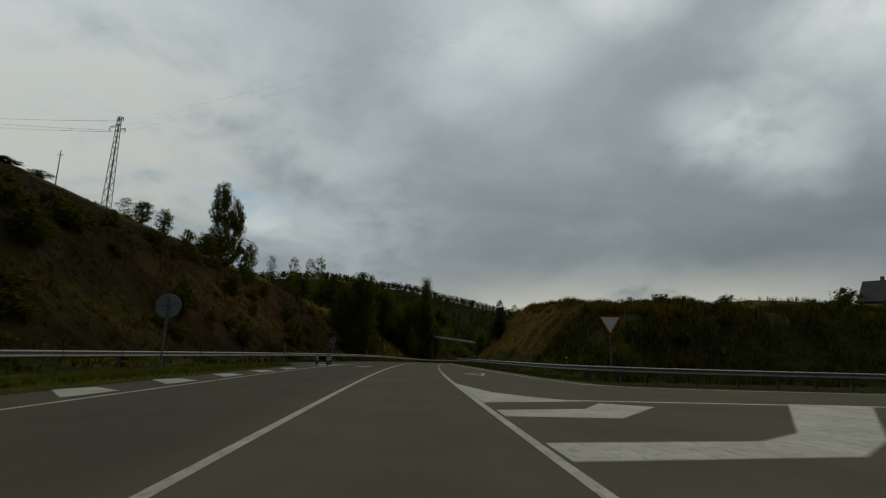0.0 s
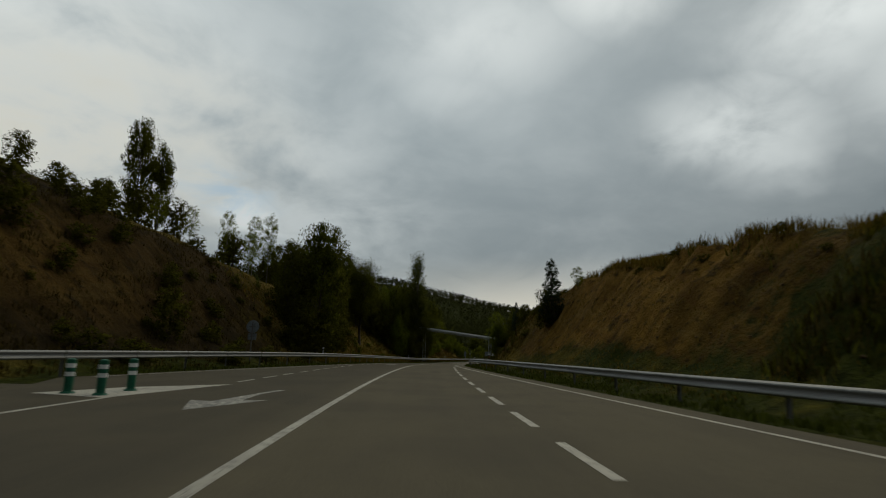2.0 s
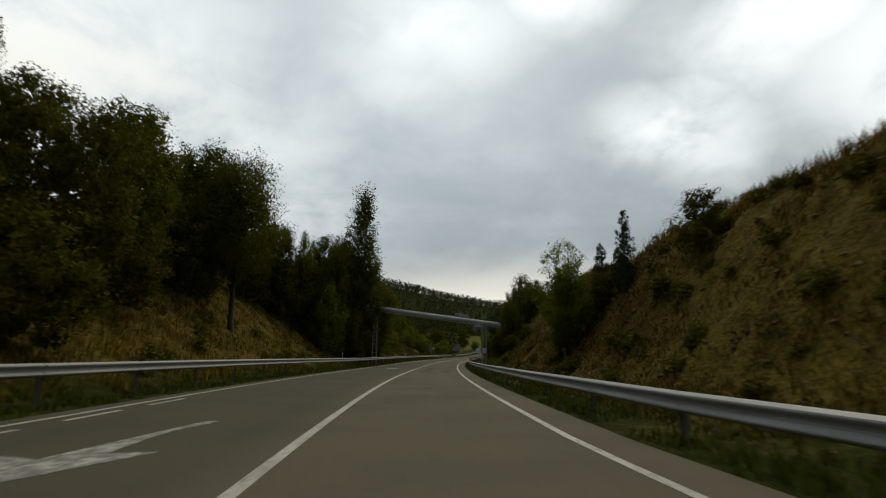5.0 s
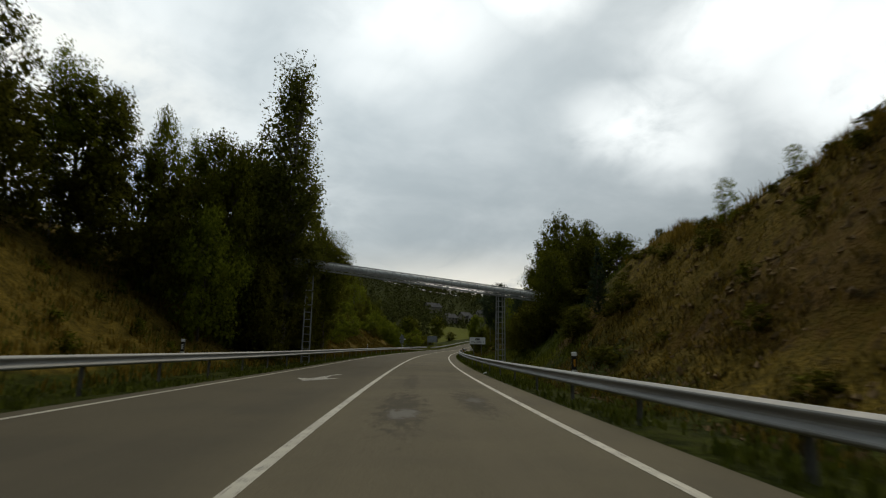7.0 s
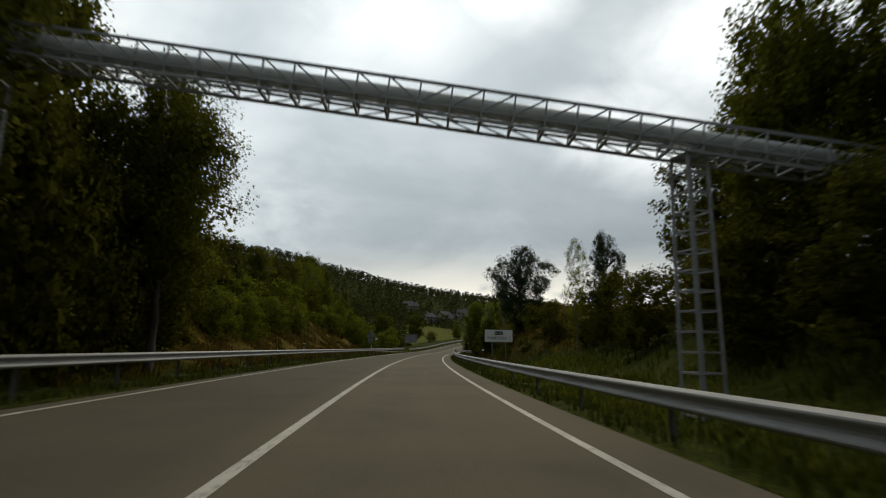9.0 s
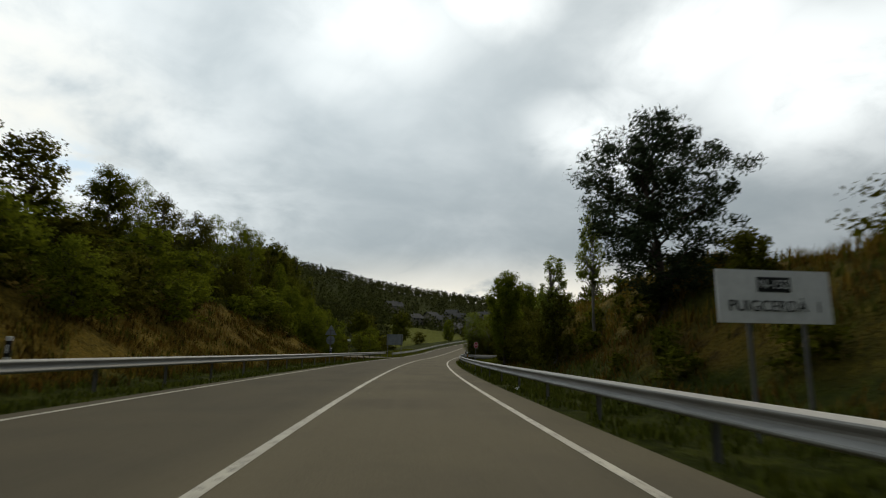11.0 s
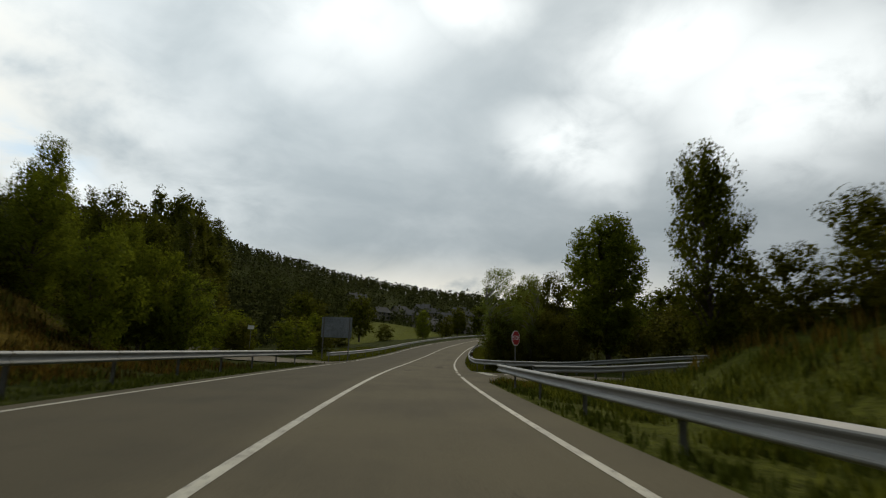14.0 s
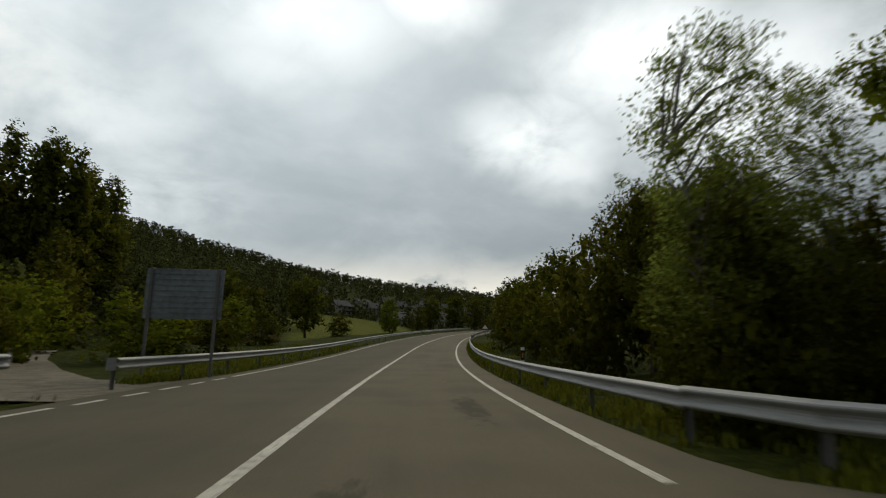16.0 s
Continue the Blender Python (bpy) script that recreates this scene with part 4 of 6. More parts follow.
def build_bridge():
    a, b = at(151.7, -14.5, 7.75), at(150.6, 14.0, 4.15)
    ob = empty("pipe_bridge", Matrix.Translation(a))
    tagged(ob, "grey steel lattice pipe bridge spanning the road on two towers", "pipe bridge")
    d = (b - a)
    length = d.length
    y = d.normalized()
    x = y.cross(Vector((0, 0, 1))).normalized()
    z = x.cross(y)
    m = Matrix((x, y, z)).transposed().to_4x4()
    W, TOP, MID = 0.34, 0.66, 0.20
    bays = 44
    step = length / bays
    for side in (-W, W):
        for h, name, t in ((0.0, "bottom_chord", 0.06), (MID, "middle_chord", 0.045), (TOP, "top_chord", 0.055)):
            bm = bmesh.new(); bar(bm, (side, 0, h), (side, length, h), t)
            o = part(name, bm, M_TRUSS, ob); o.matrix_basis = m
        bm = bmesh.new()
        bar(bm, (side, 0, 0), (side, 0, TOP), 0.034)
        strut = bpy.data.meshes.new("strut"); bm.to_mesh(strut); bm.free(); strut.materials.append(M_TRUSS)
        bm = bmesh.new()
        bar(bm, (side, 0, TOP), (side, step, MID), 0.030)
        brace = bpy.data.meshes.new("brace"); bm.to_mesh(brace); bm.free(); brace.materials.append(M_TRUSS)
        bm = bmesh.new()
        bar(bm, (side, 0, 0), (side, step, MID), 0.026)
        low = bpy.data.meshes.new("lower_brace"); bm.to_mesh(low); bm.free(); low.materials.append(M_TRUSS)
        for k in range(bays):
            child("strut", strut, ob, m @ Matrix.Translation((0, k * step, 0)))
            flip = Matrix() if k < bays // 2 else Matrix.Translation((0, step, 0)) @ Matrix.Diagonal((1, -1, 1, 1))
            child("brace", brace, ob, m @ Matrix.Translation((0, k * step, 0)) @ flip)
            child("lower_brace", low, ob, m @ Matrix.Translation((0, k * step, 0)) @ flip)
    bm = bmesh.new(); bar(bm, (-W, 0, 0), (W, 0, 0), 0.05)
    tie = bpy.data.meshes.new("cross_tie"); bm.to_mesh(tie); bm.free(); tie.materials.append(M_TRUSS)
    for k in range(bays + 1):
        child("cross_tie", tie, ob, m @ Matrix.Translation((0, k * step, 0)))
        child("cross_tie", tie, ob, m @ Matrix.Translation((0, k * step, MID)))
    bm = bmesh.new()
    bmesh.ops.create_cone(bm, cap_ends=True, segments=24, radius1=0.20, radius2=0.20, depth=length + 4, matrix=Matrix.Translation((0, length / 2, MID + 0.22)) @ pose(0, 0, 0, 90, 0, 0))
    for f in bm.faces:
        f.smooth = len(f.verts) == 4
    o = part("pipe", bm, M_PIPE, ob, "thick pale grey pipe"); o.matrix_basis = m
    # towers
    for sl, foot_l, w0, w1 in ((-9.15, -9.15, 0.28, 0.24), (5.45, 5.45, 0.28, 0.24)):
        f = (sl + 14.5) / 28.5
        head = a + d * f
        s_t = 151.7 - 1.1 * f
        base = at(s_t, foot_l, height(s_t, foot_l))
        tower = part("tower", bmesh_tower(base - a, head - a, w0, w1), M_TRUSS, ob, "four-legged lattice tower")


def bmesh_tower(base, head, w0, w1):
    bm = bmesh.new()
    corners = [(-1, -1), (1, -1), (1, 1), (-1, 1)]
    n = 13
    P = lambda k, c: Vector(base).lerp(Vector(head), k / n) + Vector((c[0], c[1], 0)) * (w0 + (w1 - w0) * k / n)
    for c in corners:
        bar(bm, P(0, c) - Vector((0, 0, 0.4)), P(n, c), 0.07)
    for k in range(n + 1):
        for i in range(4):
            bar(bm, P(k, corners[i]), P(k, corners[(i + 1) % 4]), 0.04)
    for i in range(4):
        bar(bm, P(n, corners[i]) - Vector((0, 0, 0.03)), P(n, corners[(i + 2) % 4]), 0.08)
    return bm


build_bridge()

# ---- pylon, pole and wires ----


def pylon(s, l, tall, turn):
    base = at(s, l, height(s, l) - 0.3)
    ob = empty("electricity_pylon", Matrix.Translation(base) @ pose(0, 0, 0, 0, 0, turn))
    tagged(ob, "slim steel lattice electricity pylon on the hillside", "pylon")
    n = 16
    corners = [(-1, -1), (1, -1), (1, 1), (-1, 1)]
    P = lambda k, c: Vector((c[0] * (0.56 - 0.36 * k / n), c[1] * (0.56 - 0.36 * k / n), tall * k / n))
    for c in corners:
        bm = bmesh.new(); bar(bm, P(0, c), P(n, c), 0.11)
        part("leg", bm, M_TRUSS, ob)
    bm = bmesh.new()
    for k in range(n):
        for i in range(4):
            j = (i + 1) % 4
            bar(bm, P(k, corners[i]), P(k + 1, corners[j]), 0.055) if (k + i) % 2 else bar(bm, P(k, corners[j]), P(k + 1, corners[i]), 0.055)
    part("lattice", bm, M_TRUSS, ob)
    for z, x in ((tall * 0.90, -1.9), (tall * 0.86, 1.7), (tall * 0.985, 0.9)):
        bm = bmesh.new()
        bar(bm, (0, 0, z + 0.25), (x, 0, z), 0.09); bar(bm, (0, 0, z - 0.35), (x, 0, z), 0.07)
        part("arm", bm, M_TRUSS, ob)
        bm = bmesh.new()
        for q in range(4):
            bmesh.ops.create_cone(bm, cap_ends=True, segments=8, radius1=0.11, radius2=0.06, depth=0.12, matrix=Matrix.Translation((x, 0, z - 0.15 - 0.14 * q)))
        part("insulator", bm, M_PIPE, ob)
    return base, ob


PYLON = pylon(85.5, -57.8, 17.5, -20)
pole_base = at(114.3, -98.4, height(114.3, -98.4) - 0.4)
pole = empty("utility_pole", Matrix.Translation(pole_base))
tagged(pole, "slim wooden utility pole on the hilltop", "utility pole")
bm = bmesh.new(); bar(bm, (0, 0, 0), (0, 0, 11.0), 0.30, 0.2, 10)
part("pole", bm, M_WOOD, pole)
bm = bmesh.new(); bar(bm, (-0.7, 0, 9.9), (0.7, 0, 9.9), 0.1)
part("crossarm", bm, M_WOOD, pole)
for x in (-0.6, 0.0, 0.6):
    bm = bmesh.new(); bmesh.ops.create_cone(bm, cap_ends=True, segments=8, radius1=0.07, radius2=0.05, depth=0.3, matrix=Matrix.Translation((x, 0, 10.15 if x else 11.1)))
    part("insulator", bm, M_PIPE, pole)


def wire(a, b, sag, r=0.022):
    c = bpy.data.curves.new("overhead_wire", "CURVE")
    c.dimensions, c.bevel_depth = "3D", r
    sp = c.splines.new("POLY"); sp.points.add(24)
    for i in range(25):
        t = i / 24
        p = Vector(a).lerp(Vector(b), t) - Vector((0, 0, sag * 4 * t * (1 - t)))
        sp.points[i].co = (*p, 1)
    ob = new("overhead_wire", c)
    c.materials.append(M_TRUSS)
    return tagged(ob, "dark overhead power wire from the pylon", "wire", "overhead wires")


for x, z in ((-1.9, 15.1), (1.7, 14.4), (0.9, 16.6)):
    p = PYLON[1].matrix_basis @ Vector((x, 0, z))
    wire(p, (14.9 + x, 112.0 + 2 * x, 78.0 + 0.5 * x), 1.0, 0.005)
    wire(p, (-230.0, 150.0 + 3 * x, 75.0), 4.0)

# ---- trees ----
RNG = np.random.default_rng(7)


def tube(verts, faces, path, radii, sides=6):
    """Adds a tapered tube along a path to the lists."""
    n0 = len(verts)
    for i, (p, r) in enumerate(zip(path, radii)):
        d = Vector(path[min(i + 1, len(path) - 1)]) - Vector(path[max(i - 1, 0)])
        q = d.to_track_quat("Z", "Y")
        for k in range(sides):
            a = 2 * math.pi * k / sides
            verts.append(Vector(p) + q @ Vector((math.cos(a) * r, math.sin(a) * r, 0)))
    for i in range(len(path) - 1):
        for k in range(sides):
            a, b = n0 + i * sides, n0 + (i + 1) * sides
            faces.append((a + k, a + (k + 1) % sides, b + (k + 1) % sides, b + k))


def leaves(centres, spread, count, size, rng, flat=0.0, long=1.0, middle=None):
    """Leaf cards in clumps round the centres: arrays of corners and faces."""
    c = np.asarray(centres, float)
    k = rng.integers(0, len(c), count)
    sp = np.asarray(spread, float)[k] if np.ndim(spread) else np.full(count, spread)
    off = rng.normal(size=(count, 3))
    off /= np.linalg.norm(off, axis=1)[:, None]
    off *= (rng.random(count) ** 0.45 * sp)[:, None]
    off[:, 2] *= 0.8
    pos = c[k] + off
    u = rng.normal(size=(count, 3)); u[:, 2] *= 1 - flat
    u /= np.linalg.norm(u, axis=1)[:, None]
    v = np.cross(u, rng.normal(size=(count, 3))); v /= np.linalg.norm(v, axis=1)[:, None]
    w = np.cross(u, v)
    s = (np.asarray(size, float)[k] if np.ndim(size) else size) * rng.uniform(0.6, 1.4, count)
    s = s[:, None]
    a, b = u * s * long, v * s * 0.62
    # leaves catch the light as a rounded mass: out from the clump and up
    mass = off / (sp[:, None] + 1e-6) * 0.9 + [0, 0, 0.35] + rng.normal(size=(count, 3)) * 0.28
    if middle is not None:
        away = np.asarray(middle, float)
        away = pos - (away[k] if away.ndim > 1 else away)
        mass += 0.9 * away / (np.linalg.norm(away, axis=1)[:, None] + 1e-6)
    mass /= np.linalg.norm(mass, axis=1)[:, None]
    b = b * np.where((np.cross(a, b) * mass).sum(1) < 0, 1.0, -1.0)[:, None]
    corners = np.stack([pos - a, pos + b * 0.9 + w * s * 0.12, pos + a, pos - b * 0.9 + w * s * 0.12], 1).reshape(-1, 3)
    faces = np.arange(count * 4).reshape(-1, 4)
    return corners, faces, np.repeat(mass, 4, 0)


def soften(me, normals):
    layer = me.attributes.new("custom_normal", "FLOAT_VECTOR", "POINT")
    layer.data.foreach_set("vector", np.asarray(normals, np.float32).ravel())


def card_mesh(name, corners, faces, material, normals):
    me = bpy.data.meshes.new(name)
    n, m = len(corners), len(faces)
    me.vertices.add(n); me.vertices.foreach_set("co", np.asarray(corners, np.float32).ravel())
    me.loops.add(m * 4); me.loops.foreach_set("vertex_index", np.asarray(faces, np.int32).ravel())
    me.polygons.add(m)
    me.polygons.foreach_set("loop_start", np.arange(0, m * 4, 4, dtype=np.int32))
    me.update(calc_edges=True)
    soften(me, normals)
    me.materials.append(material)
    return me


def crown_radius(kind, z):
    """A crown's radius at height z, for a tree of height 1."""
    dome = lambda mid, half, r: r * math.sqrt(max(0.0, 1 - ((z - mid) / half) ** 2))
    if kind == "poplar":
        return 0.14 * min(1, max(0, z - 0.06) / 0.2) * max(0.0, 1 - max(0, z - 0.36) / 0.64) ** 0.55
    if kind == "broad":
        return dome(0.56, 0.44, 0.36)
    if kind == "high":
        return dome(0.66, 0.35, 0.35)
    if kind == "round":
        return dome(0.48, 0.52, 0.44)
    if kind == "egg":
        return 0.30 * max(0.0, 1 - abs((z - 0.56) / 0.44) ** 2.6) ** 0.6
    if kind == "ash":
        return 0.25 * max(0.0, 1 - z) ** 0.45 * min(1, max(0, z - 0.22) / 0.3)
    if kind == "aspen":
        return dome(0.58, 0.42, 0.27)
    if kind == "airy":
        return dome(0.60, 0.40, 0.22)
    if kind == "bush":
        return dome(0.36, 0.64, 0.52)
    if kind == "cone":
        return 0.29 * max(0.0, 1 - z) ** 0.62 * min(1, z / 0.12)
    return dome(0.54, 0.46, 0.38)


CLUMP = {"egg": 0.060, "ash": 0.040, "poplar": 0.045, "broad": 0.080, "high": 0.072, "round": 0.085, "airy": 0.045, "aspen": 0.050, "bush": 0.12, "cone": 0.036, "pine": 0.062}


def crown_points(kind, n, rng):
    """Clump centres and sizes in a crown of height 1 that stands on z = 0."""
    pts, sp = [], []
    most = max(crown_radius(kind, z) for z in np.linspace(0, 1, 60))
    while len(pts) < n:
        z = rng.uniform(0.02, 0.985)
        r = crown_radius(kind, z)
        if r < 0.012 or rng.random() > max(0.18, r / most):
            continue
        a = rng.uniform(0, 2 * math.pi)
        lump = 0.78 + (0.3 if kind == "round" else 0.55) * noise.noise(Vector((math.cos(a) * 1.5, math.sin(a) * 1.5 + n * 0.37, z * 5.0)))
        d = r * lump * rng.random() ** 0.4
        pts.append((math.cos(a) * d, math.sin(a) * d, z))
        sp.append(CLUMP[kind] * rng.uniform(0.55, 1.35))
    return pts, sp


# clumps, leaves, leaf size (for height 1), bark, leaf, stems
KINDS = {"hedge": (120, 6200, 0.0148, M_BARK, M_LEAFL, 4), "poplar": (280, 19000, 0.0044, M_PALEBARK, M_LEAFP, 1),
         "broad": (170, 11500, 0.0086, M_BARK, M_LEAF, 1), "round": (190, 16000, 0.0088, M_BARK, M_LEAFL, 1),
         "high": (230, 24000, 0.0054, M_BARK, M_LEAF, 1),
         "airy": (170, 9000, 0.0060, M_PALEBARK, M_LEAFL, 2), "aspen": (330, 16000, 0.0056, M_PALEBARK, M_LEAFA, 2),
         "egg": (240, 26000, 0.0072, M_BARK, M_LEAFL, 2), "ash": (130, 5200, 0.0088, M_PALEBARK, M_LEAFA, 1),
         "bush": (120, 5600, 0.0148, M_BARK, M_LEAFO, 4), "pine": (260, 24000, 0.0056, M_BARK, M_NEEDLE, 1),
         "olive": (150, 9000, 0.0092, M_BARK, M_LEAFO, 2), "cone": (300, 8000, 0.0070, M_BARK, M_NEEDLE, 1)}
# how many large inner sprays, as a share of the leaves
HEART = {"egg": 0.16, "high": 0.16, "hedge": 0.14, "broad": 0.20, "round": 0.16, "bush": 0.17, "olive": 0.13, "poplar": 0.16, "pine": 0.05, "cone": 0.03}
PROTOS = {}


def tree_parts(kind, seed, far=False):
    clumps, count, size, bark, leaf, stems = KINDS[kind]
    if far:
        count, size = int(count * 0.22), size * 1.95
    rng = np.random.default_rng(seed)
    shape = {"olive": "broad", "hedge": "bush"}.get(kind, kind)
    pts, sp = crown_points(shape, clumps, rng)
    verts, faces = [], []
    top = 0.90 if kind in ("poplar", "cone", "airy") else 0.72
    for st in range(stems):
        lean = rng.uniform(-0.06, 0.06, 2) * (2.5 if stems > 1 else 0.7)
        path = [Vector((lean[0] * t * t + 0.012 * math.sin(5 * t + st) + 0.01 * st, lean[1] * t * t, t * top - 0.03)) for t in np.linspace(0, 1, 8)]
        r0 = {"bush": 0.010, "airy": 0.008, "poplar": 0.016}.get(kind, 0.022) / math.sqrt(stems)
        tube(verts, faces, path, [r0 * (1 - 0.88 * t) for t in np.linspace(0, 1, 8)], 7)
        for j in rng.permutation(len(pts))[: (46 if kind != "bush" else 22) // stems]:
            p = Vector(pts[j])
            start = max(0.12, min(top * 0.95, p.z - 0.5 * math.hypot(p.x, p.y) - (0.10 if kind == "poplar" else 0.05)))
            t = start / top
            a = Vector((lean[0] * t * t, lean[1] * t * t, start))
            mid = a.lerp(p, 0.5) + Vector((0, 0, 0.03))
            tube(verts, faces, [a, mid, p], [r0 * 0.30, r0 * 0.2, r0 * 0.07], 4)
    me = bpy.data.meshes.new("trunk")
    me.from_pydata([tuple(v) for v in verts], [], faces)
    me.materials.append(bark)
    me.shade_smooth()
    corners, f, normals = leaves(pts, sp, count, size, rng, 0.2, 2.2 if kind in ("pine", "cone") else 1.0, (0, 0, 0.42))
    heart = HEART.get(kind, 0.0)
    if heart:
        # the shaded inside of the crown: fewer, larger sprays well within the outer coat
        inner = [(x * 0.84, y * 0.84, 0.03 + (z - 0.03) * 0.93) for x, y, z in pts]
        c2, f2, n2 = leaves(inner, [q * 0.75 for q in sp], int(count * heart * 1.3), size * 2.1, rng, 0.2, 1.0, (0, 0, 0.42))
        corners, f, normals = np.concatenate([corners, c2]), np.concatenate([f, f2 + len(corners)]), np.concatenate([normals, n2])
    return me, card_mesh("crown", corners, f, leaf, normals)


TREE_LABEL = {"egg": ("full leafy tree with a tall rounded green crown", "tree"), "ash": ("young pointed tree with large green leaves", "tree"), "high": ("tall dark broadleaf tree with a high crown", "tree"), "hedge": ("rounded yellow-green leafy bush on the slope", "shrub"), "aspen": ("tall light green poplar with fluttering open leaves", "tree"), "poplar": ("tall columnar poplar with dense grey-green leaves", "tree"), "broad": ("dark green broadleaf tree with a full crown", "tree"),
              "round": ("round bright green leafy tree beside the road", "tree"), "airy": ("slender young tree with open light green crown", "tree"),
              "bush": ("dense dark olive shrub on the bank", "shrub"), "pine": ("dark pine with ragged needle crown", "pine tree"), "olive": ("olive green leafy tree on the slope", "tree"), "cone": ("small dark conical conifer on the bank", "conifer")}
TREE_NAME = {"egg": "leafy_tree", "ash": "sapling", "high": "broadleaf_tree", "hedge": "shrub", "aspen": "poplar_tree", "poplar": "poplar_tree", "broad": "broadleaf_tree", "round": "leafy_tree", "airy": "sapling", "bush": "shrub", "pine": "pine_tree", "olive": "leafy_tree", "cone": "conifer"}
_serial = [0]


def tree(kind, s, l, tall, wide=1.0, sink=0.0, world_z=None, label=""):
    """A tree at (s, l) of that height; wide scales its breadth."""
    _serial[0] += 1
    i = _serial[0]
    base = at(s, l, height(s, l) - 0.05 - sink)
    if world_z is not None:
        base.z = world_z
    m = Matrix.Translation(base) @ pose(0, 0, 0, 0, 0, (i * 137.5) % 360) @ Matrix.Diagonal((tall * wide, tall * wide, tall, 1))
    # plainer crowns for low shrubs and for trees far from the road
    far = tall < 1.3 or math.hypot(max(0.0, s - 242.0), l) > 3.0 * tall + 5
    v = (i % 2 if kind != "bush" else i % 3) + (10 if far else 0)
    if (kind, v) not in PROTOS:
        trunk, crown = tree_parts(kind, 31 * len(PROTOS) + 5, far)
        ob = empty(TREE_NAME[kind], m)
        child("trunk", trunk, ob, Matrix())
        child("crown", crown, ob, Matrix())
        tagged(ob, label or TREE_LABEL[kind][0], TREE_LABEL[kind][1], "roadside trees")
        PROTOS[kind, v] = ob
        return ob
    src = PROTOS[kind, v]
    ob = empty(TREE_NAME[kind], m)
    for c in src.children:
        child("trunk" if c.name.startswith("trunk") else "crown", c.data, ob, Matrix())
    return tagged(ob, label or TREE_LABEL[kind][0], TREE_LABEL[kind][1], "roadside trees")


BREADTH = {"egg": 0.60, "ash": 0.44, "high": 0.70, "hedge": 1.10, "poplar": 0.27, "broad": 0.74, "round": 0.90, "airy": 0.46, "aspen": 0.56, "bush": 1.10, "pine": 0.74, "olive": 0.74, "cone": 0.56}


def grow(kind, s, l, top, across, label=""):
    """A tree whose top is that high above the road and whose crown is that wide."""
    tall = max(0.8, (top - height(s, l)) * 1.04)
    return tree(kind, s, l, tall, across / (tall * BREADTH[kind]), label=label)


# left hillside above the cutting
for row in (("broad", 80, -72, 31.5, 6.5), ("bush", 76, -66, 28.0, 5.0), ("olive", 90, -76, 33.5, 6.0), ("bush", 97, -63, 27.5, 3.5), ("broad", 84, -50, 25.5, 4.2),
            ("airy", 80, -50, 24.8, 3.0), ("olive", 90, -50, 26.2, 4.0), ("bush", 91, -46, 22.6, 4.0), ("bush", 96, -45, 22.3, 4.0), ("bush", 101, -48, 24.5, 5.0),
            ("bush", 106, -52, 26.0, 5.5), ("bush", 113, -52, 27.0, 7.0), ("olive", 120, -50, 28.0, 6.0)):
    grow(*row)
grow("broad", 115.8, -54.8, 40.8, 7.2, "tall broad-topped poplar alone on the hillside")
grow("broad", 119.2, -53.0, 37.5, 5.5)
for row in (("airy", 94, -35, 19.8, 2.6), ("airy", 98, -33, 19.5, 2.6), ("airy", 101.6, -30, 19.8, 3.0), ("bush", 104, -31, 17.6, 4.0), ("airy", 107, -28.5, 20.5, 3.2), ("airy", 109.5, -27.5, 21.6, 3.4),
            ("bush", 112, -28, 17.5, 5.0), ("airy", 118, -25, 18.6, 3.4), ("bush", 96, -27, 13.0, 3.5), ("olive", 92, -24, 14.6, 3.6), ("airy", 96, -24, 15.4, 3.0), ("bush", 74, -30, 14.8, 3.2),
            ("bush", 60, -22, 9.8, 2.8), ("bush", 45, -20, 7.0, 2.6), ("bush", 33, -24, 9.6, 2.8), ("bush", 52, -17, 3.8, 2.4), ("bush", 66, -16, 4.8, 2.6), ("bush", 24, -21, 5.0, 2.6), ("bush", 12, -24, 6.8, 3.2), ("bush", 71, -19, 7.2, 2.5)):
    grow(*row)
